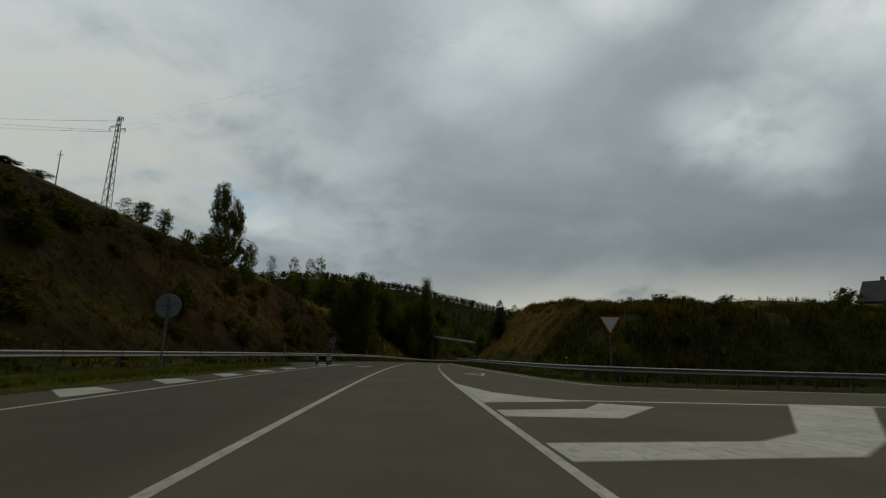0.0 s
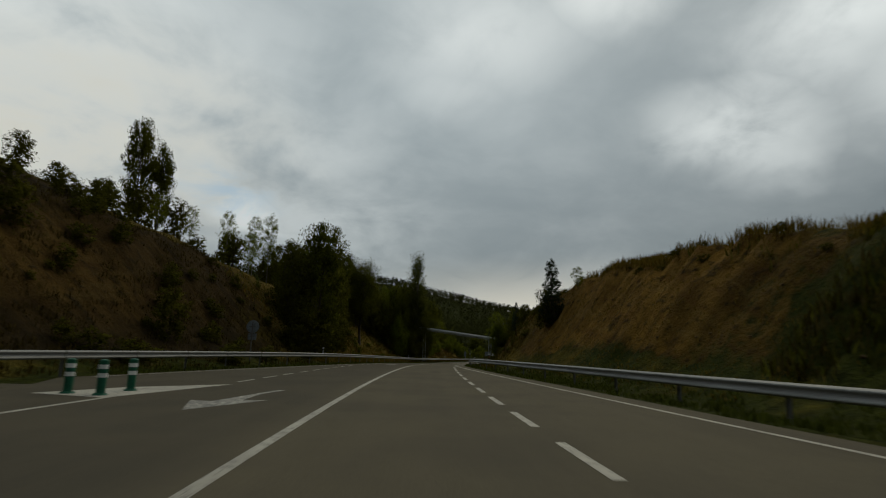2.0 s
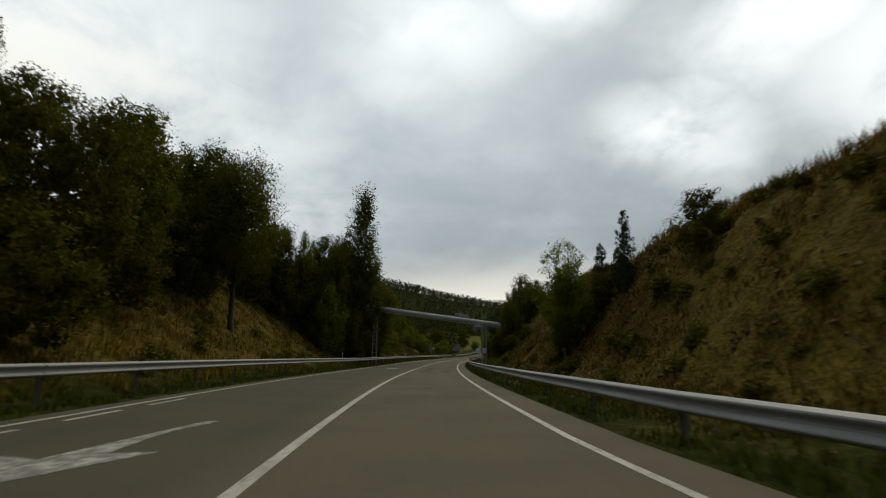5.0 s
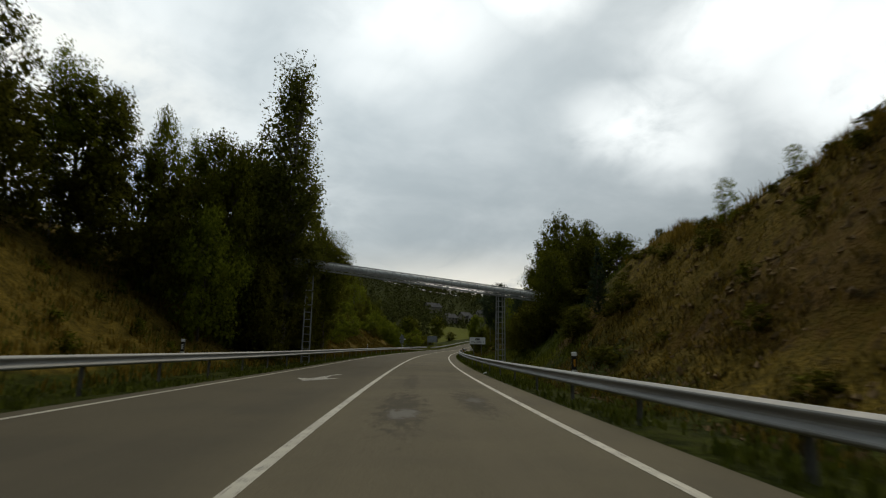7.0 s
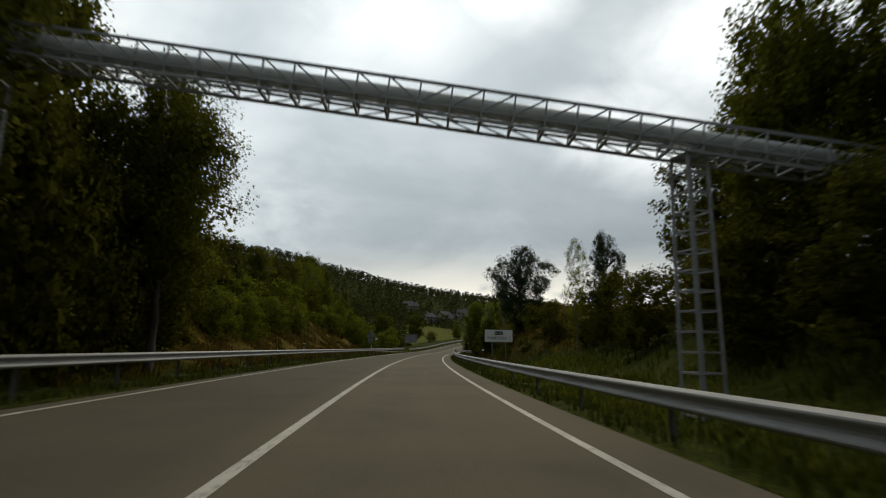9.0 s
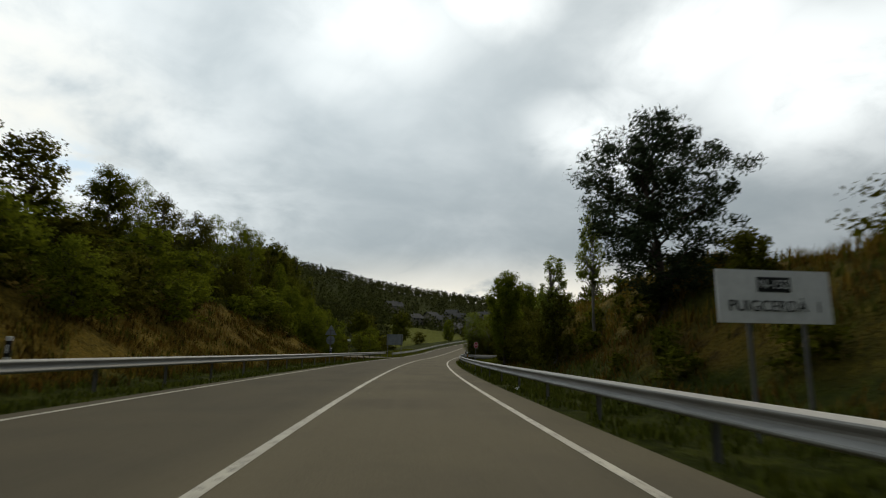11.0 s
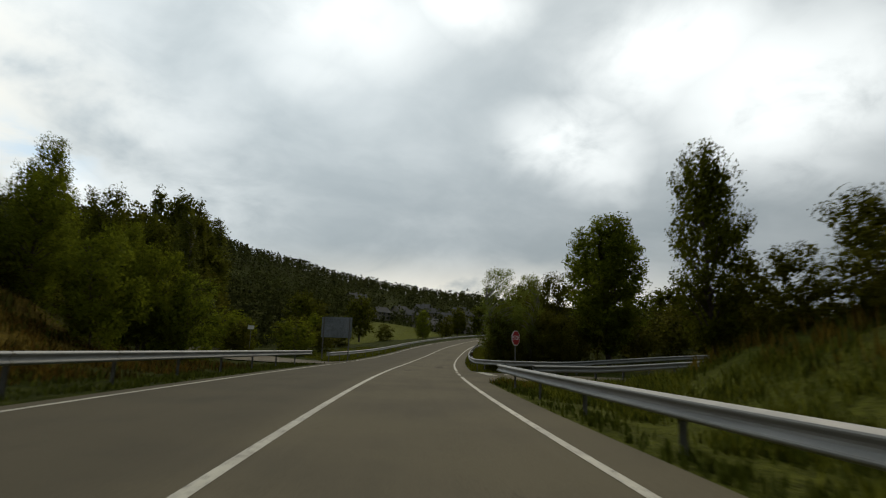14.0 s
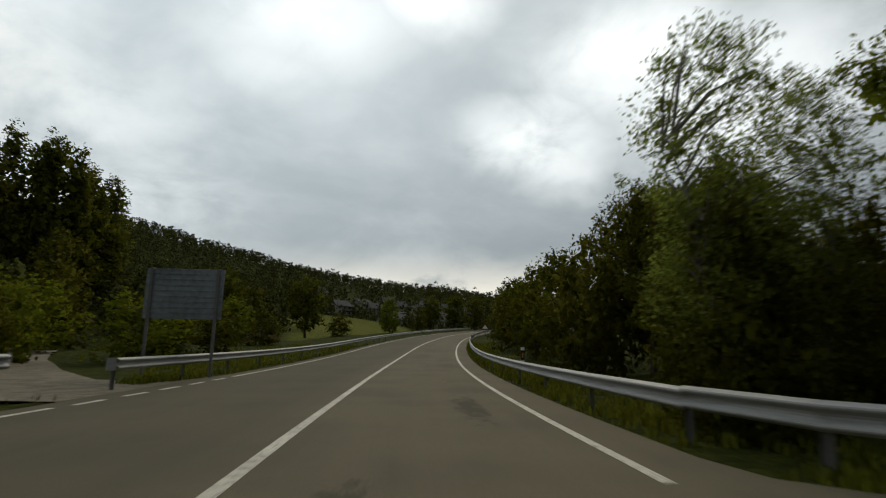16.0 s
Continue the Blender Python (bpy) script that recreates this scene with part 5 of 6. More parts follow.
# the wood on the left, up to and past the bridge
for row in (("broad", 87.8, -12.4, 14.4, 7.6), ("olive", 84.5, -14.2, 11.4, 5.0), ("bush", 84, -13.0, 5.5, 5.5), ("bush", 88, -12.4, 5.0, 5.0), ("bush", 92, -12.6, 5.6, 5.0), ("bush", 99, -17.5, 9.0, 6.0), ("bush", 102, -15.0, 7.0, 4.6), ("bush", 107, -15.6, 7.6, 5.0), ("bush", 91, -17, 9.0, 6.0), ("broad", 94, -17, 13.2, 6.5), ("bush", 97, -13, 6.0, 5.5),
            ("olive", 103, -15, 12.0, 5.5), ("broad", 108.7, -16.5, 13.6, 5.0), ("bush", 104, -19, 13.5, 7.0), ("broad", 114, -20.5, 17.6, 8.0), ("high", 121.0, -15.6, 16.4, 8.4), ("bush", 112.6, -18.0, 10.6, 5.0), ("bush", 117.2, -18.2, 11.0, 5.0), ("bush", 121.4, -18.6, 11.0, 5.0), ("broad", 123.5, -20.0, 18.6, 8.0), ("bush", 116.5, -20.0, 11.0, 4.6), ("bush", 123.0, -19.6, 10.6, 4.4), ("olive", 125, -20, 18.0, 7.0), ("bush", 116, -19.5, 12.5, 7.0), ("bush", 110, -19.5, 11.0, 6.0), ("bush", 124.5, -20.5, 13.5, 6.0),
            ("bush", 119, -19.5, 12.5, 6.5), ("olive", 133, -19.8, 16.8, 4.5), ("round", 143.2, -16.8, 15.4, 3.8), ("airy", 138.8, -20, 17.2, 4.2), ("olive", 140.5, -18.5, 15.6, 4.0), ("airy", 147.5, -16.6, 16.0, 3.4),
            ("broad", 145.5, -13.4, 14.4, 4.5), ("bush", 139, -18.0, 11.0, 5.0), ("hedge", 142.6, -13.4, 9.0, 5.0), ("hedge", 146, -12.8, 8.0, 4.4), ("bush", 149.5, -13.0, 9.0, 4.6), ("bush", 153.5, -13.2, 9.6, 4.6), ("bush", 159, -12.8, 9.4, 4.8), ("bush", 162, -11.8, 6.5, 4.2), ("bush", 153, -12.2, 7.5, 5.2), ("bush", 157, -12.4, 8.0, 5.6), ("bush", 161, -13.0, 10.0, 6.0), ("bush", 148, -12.0, 7.0, 5.0), ("bush", 167, -12.6, 8.0, 5.0), ("bush", 156.5, -16, 12.0, 7.0), ("bush", 150, -18, 13.0, 8.0), ("bush", 143, -17, 12.5, 7.0), ("bush", 135, -20, 13.5, 6.0), ("bush", 129, -21, 13.5, 7.0), ("broad", 140, -20, 16.0, 8.0),
            ("broad", 149, -16, 16.5, 7.0), ("broad", 154.5, -13.8, 16.5, 6.5), ("bush", 156.5, -13.0, 8.5, 4.6), ("broad", 160.5, -14.5, 16.0, 7.0), ("broad", 166, -12.3, 14.8, 5.0), ("bush", 165, -12.0, 6.8, 4.4),
            ("olive", 171, -16, 14.0, 5.5), ("bush", 175, -18, 10.5, 6.0), ("olive", 110, -24, 17.5, 7.0), ("broad", 126, -24, 18.5, 8.0)):
    grow(*row)
for row in (("high", 161.6, -10.2, 11.8, 6.8), ("olive", 163.2, -11.0, 8.6, 4.6), ("bush", 155.4, -11.2, 9.0, 5.0), ("bush", 158.2, -11.0, 7.4, 4.4), ("bush", 150.2, -11.6, 9.6, 4.6), ("bush", 146.6, -11.2, 6.6, 4.2), ("broad", 152.4, -14.4, 17.2, 6.4), ("broad", 157.6, -15.2, 17.4, 7.0)):
    grow(*row)
grow("poplar", 151.7, -11.3, 24.2, 6.6, "very tall dense poplar beside the pipe bridge")
# left slope past the bridge
for row in (("hedge", 182, -19, 9.0, 4.5), ("bush", 188, -15.4, 5.8, 3.6), ("hedge", 193, -14.8, 5.8, 4.2), ("bush", 198.5, -15.8, 6.4, 3.6), ("hedge", 184, -14.2, 5.2, 4.2), ("hedge", 190.5, -16.5, 7.4, 4.6), ("hedge", 203, -15.2, 5.6, 4.0), ("hedge", 178, -14.0, 5.2, 4.4), ("hedge", 188, -20, 9.6, 5.0), ("olive", 194, -22, 12.6, 4.5), ("olive", 199, -22, 13.0, 4.5), ("broad", 204.6, -21, 13.0, 4.2), ("airy", 207.7, -21, 13.2, 3.0), ("olive", 211.8, -21.5, 13.2, 4.5),
            ("hedge", 214, -19, 9.5, 4.5), ("olive", 217.5, -21, 13.2, 4.2), ("airy", 221, -21, 14.0, 3.0), ("airy", 224.5, -20.5, 14.6, 3.2), ("airy", 228.3, -20, 14.2, 3.6), ("olive", 233, -20.5, 13.0, 4.0), ("poplar", 232, -22.5, 15.4, 4.0),
            ("airy", 235.2, -22, 14.2, 3.4), ("round", 243.6, -22.5, 12.7, 4.0), ("round", 239, -19, 9.2, 5.0), ("round", 246, -19, 8.2, 5.5), ("broad", 251, -24, 12.0, 5.5), ("hedge", 248, -15.5, 5.4, 5.0), ("hedge", 238, -15, 6.2, 5.0),
            ("broad", 256.9, -24, 11.5, 6.0), ("hedge", 247, -17.5, 7.0, 6.0), ("poplar", 265.9, -26, 14.0, 5.0), ("hedge", 262, -25, 7.5, 6.0), ("hedge", 222, -17.5, 7.4, 4.0), ("hedge", 230, -17, 6.6, 4.0), ("hedge", 206, -16, 6.4, 4.0), ("bush", 196, -15.5, 6.0, 4.0),
            ("hedge", 271, -15.5, 3.8, 5.6), ("bush", 276.5, -17.5, 4.4, 6.0), ("hedge", 267.5, -20.5, 4.2, 5.0), ("bush", 264.8, -18.8, 3.4, 3.8), ("bush", 281.5, -15.8, 3.4, 5.0), ("bush", 270, -33, 7.0, 8.0), ("hedge", 278, -27, 5.0, 6.5), ("hedge", 286, -22, 4.2, 6.0), ("bush", 296, -18, 3.8, 5.0), ("bush", 290, -36, 8.0, 9.0), ("olive", 300, -44, 12, 9.0), ("hedge", 306, -26, 5.0, 7.0), ("broad", 318, -34, 10, 9.0),
            ("bush", 330, -20, 3.6, 6.0), ("broad", 328, -25, 10.0, 8.0), ("round", 356, -18, 7.5, 6.0), ("bush", 366, -14, 6.0, 6.0), ("bush", 338, -40, 9.0, 9.0), ("broad", 385, -16, 9.5, 8.0), ("broad", 396, -12, 10, 9.0), ("olive", 405, -8, 10, 9.0)):
    grow(*row)
for row in (("broad", 316, -62, 29.0, 15.0), ("olive", 306, -64, 25.0, 14.0), ("poplar", 310, -63, 30.0, 8.0), ("broad", 324, -63, 26.5, 13.0), ("poplar", 314, -61, 30.5, 7.5), ("poplar", 318, -60, 29.5, 7.0), ("poplar", 322, -62, 28.0, 8.5), ("poplar", 327, -62, 27.5, 9.0), ("broad", 322, -60, 20.0, 12.0), ("broad", 300, -70, 22, 12.0), ("broad", 330, -70, 20, 13.0)):
    grow(*row)
# right bank
for row in (("cone", 77.2, 10.0, 9.2, 2.9), ("bush", 78.0, 9.6, 6.8, 2.6), ("airy", 76.5, 12.0, 8.5, 1.3), ("round", 108.7, 7.4, 6.3, 3.5), ("airy", 108.4, 7.0, 7.2, 3.3), ("bush", 109.4, 7.6, 3.6, 3.0), ("cone", 109.8, 9.6, 7.6, 1.9), ("bush", 108.8, 9.4, 5.8, 2.6),
            ("cone", 107.8, 9.9, 7.0, 1.4), ("cone", 105.9, 9.6, 8.4, 1.8), ("airy", 131, 11.8, 8.2, 1.2), ("cone", 138, 8.8, 6.6, 1.5), ("bush", 138.6, 7.8, 3.6, 2.8), ("bush", 135.0, 9.0, 4.6, 2.2), ("airy", 127.5, 12.2, 8.3, 0.9), ("bush", 99.5, 10.2, 7.6, 2.6)):
    grow(*row)
for row in (("broad", 146.5, 8.4, 8.0, 3.4), ("broad", 152.5, 9.4, 9.8, 4.2), ("olive", 150, 11.5, 9.6, 4.0), ("broad", 154, 13.5, 10.0, 5.0), ("broad", 148, 13.5, 9.6, 4.5), ("bush", 150.5, 8.4, 4.8, 3.8), ("bush", 155, 9.2, 5.0, 4.2), ("bush", 148.5, 7.6, 4.6, 4.0), ("bush", 152.8, 7.6, 4.2, 3.8), ("bush", 146, 10.4, 5.4, 4.0), ("olive", 158.5, 10.5, 9.0, 4.5),
            ("broad", 155.2, 11.0, 12.4, 5.2), ("broad", 152.2, 12.4, 11.4, 4.6), ("bush", 153.6, 9.4, 7.2, 4.8), ("bush", 149.4, 10.0, 6.6, 4.4), ("bush", 146.4, 8.6, 5.6, 4.0), ("bush", 157.5, 9.6, 6.4, 4.4), ("bush", 160, 8.4, 4.2, 3.4), ("airy", 168.5, 8.4, 7.0, 1.6), ("pine", 166.8, 9.4, 7.0, 2.2), ("bush", 164.5, 9.0, 4.8, 3.6), ("bush", 170, 9.6, 4.6, 3.8), ("bush", 178, 9.2, 4.6, 3.8), ("bush", 184.6, 9.4, 4.8, 2.4),
            ("pine", 189.4, 9.1, 10.3, 6.4), ("bush", 192.4, 11.2, 5.6, 2.6), ("ash", 194.7, 8.2, 8.2, 2.2), ("ash", 196.8, 6.8, 6.1, 2.8), ("bush", 196.2, 6.8, 4.2, 3.0), ("bush", 199, 7.0, 3.8, 2.6), ("bush", 202, 6.6, 3.2, 2.6), ("egg", 208.8, 6.0, 6.9, 3.3), ("bush", 206.5, 6.6, 3.4, 3.0), ("bush", 211, 6.4, 3.4, 3.0), ("bush", 214.5, 7.0, 3.6, 3.2)):
    grow(*row)
for row in (("olive", 215.7, 7.0, 5.4, 3.0), ("olive", 219.6, 8.0, 5.6, 2.4), ("bush", 218.0, 9.0, 5.2, 3.4), ("broad", 231.0, 9.9, 8.7, 3.3), ("bush", 228.4, 11.0, 4.6, 2.8), ("bush", 223.5, 10.6, 4.6, 3.0),
            ("egg", 251.7, 13.0, 11.0, 6.6), ("olive", 258.6, 10.4, 7.8, 4.4), ("bush", 231.6, 11.6, 4.8, 3.4), ("bush", 226.0, 11.4, 5.6, 3.4), ("bush", 256.0, 16.4, 4.4, 4.4), ("bush", 258.4, 20.0, 4.8, 4.8), ("bush", 260.4, 24.4, 5.2, 5.2), ("bush", 262.4, 29.0, 5.6, 5.4), ("bush", 264.0, 34.0, 6.0, 6.0), ("hedge", 266.0, 27.0, 6.4, 5.6), ("olive", 265.0, 23.0, 6.4, 5.0), ("bush", 252.6, 11.2, 4.0, 3.4), ("bush", 269.5, 38.0, 6.4, 7.0), ("bush", 251.0, 8.2, 4.2, 3.8), ("bush", 255.0, 7.6, 5.2, 4.4), ("bush", 250.4, 9.4, 3.8, 3.0), ("bush", 253, 9.6, 4.0, 3.6), ("olive", 260.4, 8.0, 7.1, 4.6), ("aspen", 251.2, 7.25, 6.7, 2.7), ("olive", 257.6, 8.2, 6.4, 3.4), ("bush", 262, 6.8, 4.6, 4.2), ("bush", 266, 6.8, 5.0, 4.4),
            ("aspen", 250.5, 5.0, 6.9, 4.0), ("bush", 250.0, 5.5, 3.2, 2.6), ("bush", 249.9, 4.8, 3.8, 2.6), ("bush", 251.9, 5.7, 4.7, 3.4), ("broad", 262.5, 9.0, 7.6, 4.4), ("olive", 268, 8.8, 7.0, 4.2), ("broad", 271, 7.6, 6.4, 4.4), ("bush", 276, 7.0, 5.4, 4.6), ("broad", 282, 8.0, 6.8, 5.0), ("bush", 290, 7.2, 5.4, 5.0), ("broad", 298, 8.2, 7.0, 6.0),
            ("bush", 308, 7.6, 5.8, 5.4), ("broad", 320, 8.8, 7.4, 6.5), ("bush", 280, 38, 5.0, 8.0), ("bush", 288, 42, 5.0, 8.0), ("bush", 283, 52, 5.0, 9.0), ("hedge", 276, 40, 3.0, 6.0), ("bush", 276, 47, 5.5, 9.0), ("bush", 270, 57, 6.0, 9.0), ("broad", 286, 46, 8.0, 8.0), ("bush", 284, 34, 5.0, 8.0), ("bush", 261, 17, 4.6, 6.0), ("bush", 266, 21, 4.8, 7.0), ("bush", 264, 14, 4.4, 6.0), ("bush", 272, 18, 5.0, 7.0), ("bush", 272, 27, 5.0, 7.0), ("broad", 270, 30, 7.5, 7.0), ("broad", 276, 34, 8.0, 8.0), ("broad", 280, 28, 9.0, 8.0), ("broad", 238, 34, 8.0, 7.0), ("broad", 278.5, 19, 12.2, 9.5), ("pine", 240, 27, 9.0, 4.0), ("broad", 232, 20, 7.0, 6.0), ("broad", 334, 9.5, 8.0, 7.0), ("broad", 350, 10, 8.0, 7.0), ("olive", 365, 10, 8.0, 7.0)):
    grow(*row)
for row in (("bush", 60, 34, 8.6, 3.0), ("bush", 52, 42, 8.6, 4.0), ("bush", 48, 50, 9.0, 5.0), ("bush", 70, 20, 7.6, 1.8)):
    grow(*row)

CR = np.random.default_rng(17)


def scrub(label, places, leaf, seed):
    """Low shrubs that nobody could count, joined into one sheet of stuff. Places: s, l, height, breadth."""
    rng = np.random.default_rng(seed)
    C, F, Nn, n0 = [], [], [], 0
    kinds = []
    for k in range(3):
        pts, sp = crown_points("bush", 60, rng)
        c, f, nn = leaves(pts, sp, 620, 0.040, rng, 0.2, 1.0, (0, 0, 0.30))
        c2, f2, n2 = leaves([(x * 0.8, y * 0.8, z * 0.9) for x, y, z in pts], [q * 0.8 for q in sp], 110, 0.085, rng, 0.2, 1.0, (0, 0, 0.30))
        kinds.append((np.concatenate([c, c2]), np.concatenate([f, f2 + len(c)]), np.concatenate([nn, n2])))
    for i, (s, l, tall, wide) in enumerate(places):
        c, f, nn = kinds[i % 3]
        a = rng.uniform(0, 2 * math.pi)
        turn = np.array(((math.cos(a), -math.sin(a), 0), (math.sin(a), math.cos(a), 0), (0, 0, 1)))
        C.append((c * (tall * wide, tall * wide, tall)) @ turn.T + np.array(at(s, l, height(s, l) - 0.05)))
        Nn.append(nn @ turn.T); F.append(f + n0); n0 += len(c)
    ob = new("scrub", card_mesh("scrub", np.concatenate(C), np.concatenate(F), leaf, np.concatenate(Nn)))
    return tagged(ob, label, "scrub", kind="stuff")


U = CR.uniform


def strew(n, s0, s1, off, tall, wide):
    """n places along the road; off, tall: functions of s and of a share 0 to 1."""
    rows = []
    for k in range(n):
        s, q = U(s0, s1), U(0, 1)
        rows.append((s, off(s, q), tall(s, q), U(*wide)))
    return rows


scrub("low dark shrubs on the crest of the cut bank", strew(110, 38, 142, lambda s, q: RAIL_R(s) + 7.4 + 3.4 * q, lambda s, q: U(0.2, 0.6), (1.3, 2.4)), M_LEAFO, 1)
scrub("dark scrub on the bare earth slope", strew(150, 2, 84, lambda s, q: RAIL_L(s) - 1.5 - 17 * q, lambda s, q: U(0.4, 1.3 + 1.0 * q), (1.0, 1.7)), M_LEAFO, 2)
scrub("low olive scrub on the stony bank", strew(80, 84, 140, lambda s, q: RAIL_R(s) + 2.0 + 7.5 * q, lambda s, q: U(0.3, 0.85), (1.2, 2.0)), M_LEAFO, 3)
scrub("low olive scrub on the dry slope", strew(50, 84, 140, lambda s, q: RAIL_L(s) - 2.0 - 10 * q, lambda s, q: U(0.35, 1.0), (1.0, 1.5)), M_LEAF, 4)
scrub("dark scrub on the corner bank", strew(60, 36, 62, lambda s, q: 17 + 29 * q, lambda s, q: U(0.35, 0.9), (1.3, 2.2)), M_LEAFO, 5)
scrub("low green shrubs on the grassy bank", strew(34, 174, 214, lambda s, q: RAIL_R(s) + 3.0 + 6.5 * q, lambda s, q: U(0.5, 1.5), (0.9, 1.5)), M_LEAF, 6)
scrub("rounded yellow-green shrubs on the slope", strew(70, 166, 250, lambda s, q: RAIL_L(s) - 7.5 - 6 * q - 5 * smooth(228, 250, s), lambda s, q: U(0.8, 2.3), (0.9, 1.4)), M_LEAFL, 7)
scrub("rounded dark shrubs on the slope", strew(60, 166, 250, lambda s, q: RAIL_L(s) - 6.5 - 7 * q - 5 * smooth(228, 250, s), lambda s, q: U(0.6, 1.8), (0.9, 1.4)), M_LEAFO, 8)
for k in range(11):
    s = 178 + 5.2 * k
    grow("hedge" if k % 2 else "bush", s, -17.5 - CR.uniform(0, 4), CR.uniform(7.6, 9.8), CR.uniform(4.0, 6.0), "dense olive bush near the top of the slope")

# ---- grass, weeds and stones ----


def blades(name, places, tall, material, label, rng, lean=0.35, width=0.05):
    """Upright tapering blades: one sheet of stuff."""
    p = np.array(places, float)
    n = len(p)
    a = rng.uniform(0, 2 * math.pi, n)
    h = tall * rng.uniform(0.45, 1.25, n) * (p[:, 3] if p.shape[1] > 3 else 1)
    w = width * rng.uniform(0.6, 1.3, n)
    d = np.stack([np.cos(a), np.sin(a), 0 * a], 1)
    tip = p[:, :3] + np.stack([-np.sin(a) * lean * h * rng.normal(0, 1, n), np.cos(a) * lean * h * rng.normal(0, 1, n), h], 1)
    low = p[:, :3] - [0, 0, 0.05]
    mid = (low * 0.45 + tip * 0.55) + [0, 0, 0.04]
    c = np.stack([low - d * w[:, None] * 0.5, low + d * w[:, None] * 0.5, mid + d * w[:, None] * 0.42, tip, mid - d * w[:, None] * 0.42], 1).reshape(-1, 3)
    me = bpy.data.meshes.new(name)
    me.vertices.add(n * 5); me.vertices.foreach_set("co", c.astype(np.float32).ravel())
    me.loops.add(n * 5); me.loops.foreach_set("vertex_index", np.arange(n * 5, dtype=np.int32))
    me.polygons.add(n); me.polygons.foreach_set("loop_start", np.arange(0, n * 5, 5, dtype=np.int32))
    me.update(calc_edges=True)
    up = rng.normal(size=(n, 3)) * 0.35 + [0, 0, 1]
    face = np.cross(d, tip - low)
    up += face / np.linalg.norm(face, axis=1)[:, None] * 0.5
    soften(me, np.repeat(up / np.linalg.norm(up, axis=1)[:, None], 5, 0))
    me.materials.append(material)
    ob = new(name, me)
    return tagged(ob, label, "grass", kind="stuff")


def scatter(n, s0, s1, l0, l1, rng, patch=0.0, clump=1):
    out = []
    while len(out) < n:
        s = rng.uniform(s0, s1)
        a, b = (f(s) if callable(f) else f for f in (l0, l1))
        l = rng.uniform(min(a, b), max(a, b))
        if patch and noise.noise(Vector((s * 0.45, l * 0.6, 5))) < rng.uniform(-patch, patch):
            continue
        if PAVE_L(s) - 0.1 < l < PAVE_R(s) + 0.1:
            continue
        for _ in range(clump):
            ss, ll = s + rng.normal(0, 0.12), l + rng.normal(0, 0.12)
            if PAVE_L(ss) - 0.05 < ll < PAVE_R(ss) + 0.05:
                continue
            q = at(ss, ll, height(ss, ll))
            out.append((q.x, q.y, q.z, 1.0))
    return out


RG = np.random.default_rng(21)
blades("verge_grass", scatter(26000, 30, 237, lambda s: PAVE_R(s) + 0.15, lambda s: RAIL_R(s) + 2.6, RG, 0.35, 3), 0.16, M_GRASS, "short green verge grass under the crash barrier", RG)
blades("verge_grass", scatter(10000, 246.6, 310, lambda s: PAVE_R(s) + 0.15, lambda s: RAIL_R(s) + 2.6, RG, 0.35, 3), 0.2, M_LAWN, "short green verge grass along the bend", RG)
blades("verge_grass", scatter(21000, 55, 253.4, lambda s: RAIL_L(s) - 2.0, lambda s: PAVE_L(s) - 0.15, RG, 0.35, 3), 0.16, M_GRASS, "short green verge grass under the far crash barrier", RG)
blades("verge_grass", scatter(9000, 257.6, 300, lambda s: max(-16.0, PAVE_L(s) - 0.6 - 0.5 * (s - 257.6)), lambda s: PAVE_L(s) - 0.15, RG, 0.2, 3), 0.2, M_LAWN, "green grass behind the barrier by the farm track", RG)
blades("island_grass", scatter(18000, 2, 42, lambda s: -14.0 + 0.092 * s, -9.6, RG, 0.0, 3), 0.17, M_LAWN, "mown grass on the traffic island", RG)
blades("bank_grass", scatter(6000, 46, 88, lambda s: RAIL_R(s) + 1.6, lambda s: RAIL_R(s) + 10, RG, 0.6, 2), 0.16, M_STRAW, "thin dry grass on the ochre bank", RG, 0.5, 0.03)
blades("bank_grass", scatter(15000, 84, 136, lambda s: RAIL_R(s) + 1.4, lambda s: RAIL_R(s) + 11, RG, 0.5, 2), 0.20, M_STRAW, "dry straw-coloured grass tufts on the cut bank", RG, 0.6, 0.03)
blades("bank_grass", scatter(18000, 84, 136, lambda s: RAIL_R(s) + 1.2, lambda s: RAIL_R(s) + 9, RG, 0.5, 2), 0.20, M_BROWN, "brown dead grass tufts on the cut bank", RG, 0.6, 0.03)
blades("bank_weeds", scatter(2600, 233.5, 238.8, 3.2, 9.0, RG, 0.3, 4), 0.28, M_LAWN, "green weeds at the corner of the side road", RG, 0.5, 0.04)
blades("bank_weeds", scatter(1400, 233.5, 238.6, 3.2, 7.0, RG, 0.3, 4), 0.26, M_STRAW, "dry weeds among stones at the corner", RG, 0.5, 0.03)
blades("bank_grass", scatter(9000, 212, 236, lambda s: RAIL_R(s) + 0.7, lambda s: RAIL_R(s) + 6.0, RG, 0.3, 4), 0.26, M_LAWN, "fresh green grass on the low bank", RG, 0.5, 0.035)
blades("bank_grass", scatter(7000, 136, 172, lambda s: RAIL_R(s) + 0.7, lambda s: RAIL_R(s) + 4.5, RG, 0.3, 4), 0.26, M_LAWN, "green grass at the foot of the bank", RG, 0.5, 0.035)
blades("bank_grass", scatter(12000, 166, 246, lambda s: RAIL_L(s) - 8.0, lambda s: RAIL_L(s) - 1.4, RG, 0.4, 4), 0.34, M_RUSSET, "russet dead grass at the foot of the slope", RG, 0.45, 0.03)
blades("bank_grass", scatter(5000, 176, 212, lambda s: RAIL_R(s) + 2.0, lambda s: RAIL_R(s) + 8.0, RG, 0.3, 4), 0.3, M_RUSSET, "russet dead grass on the low bank", RG, 0.45, 0.03)
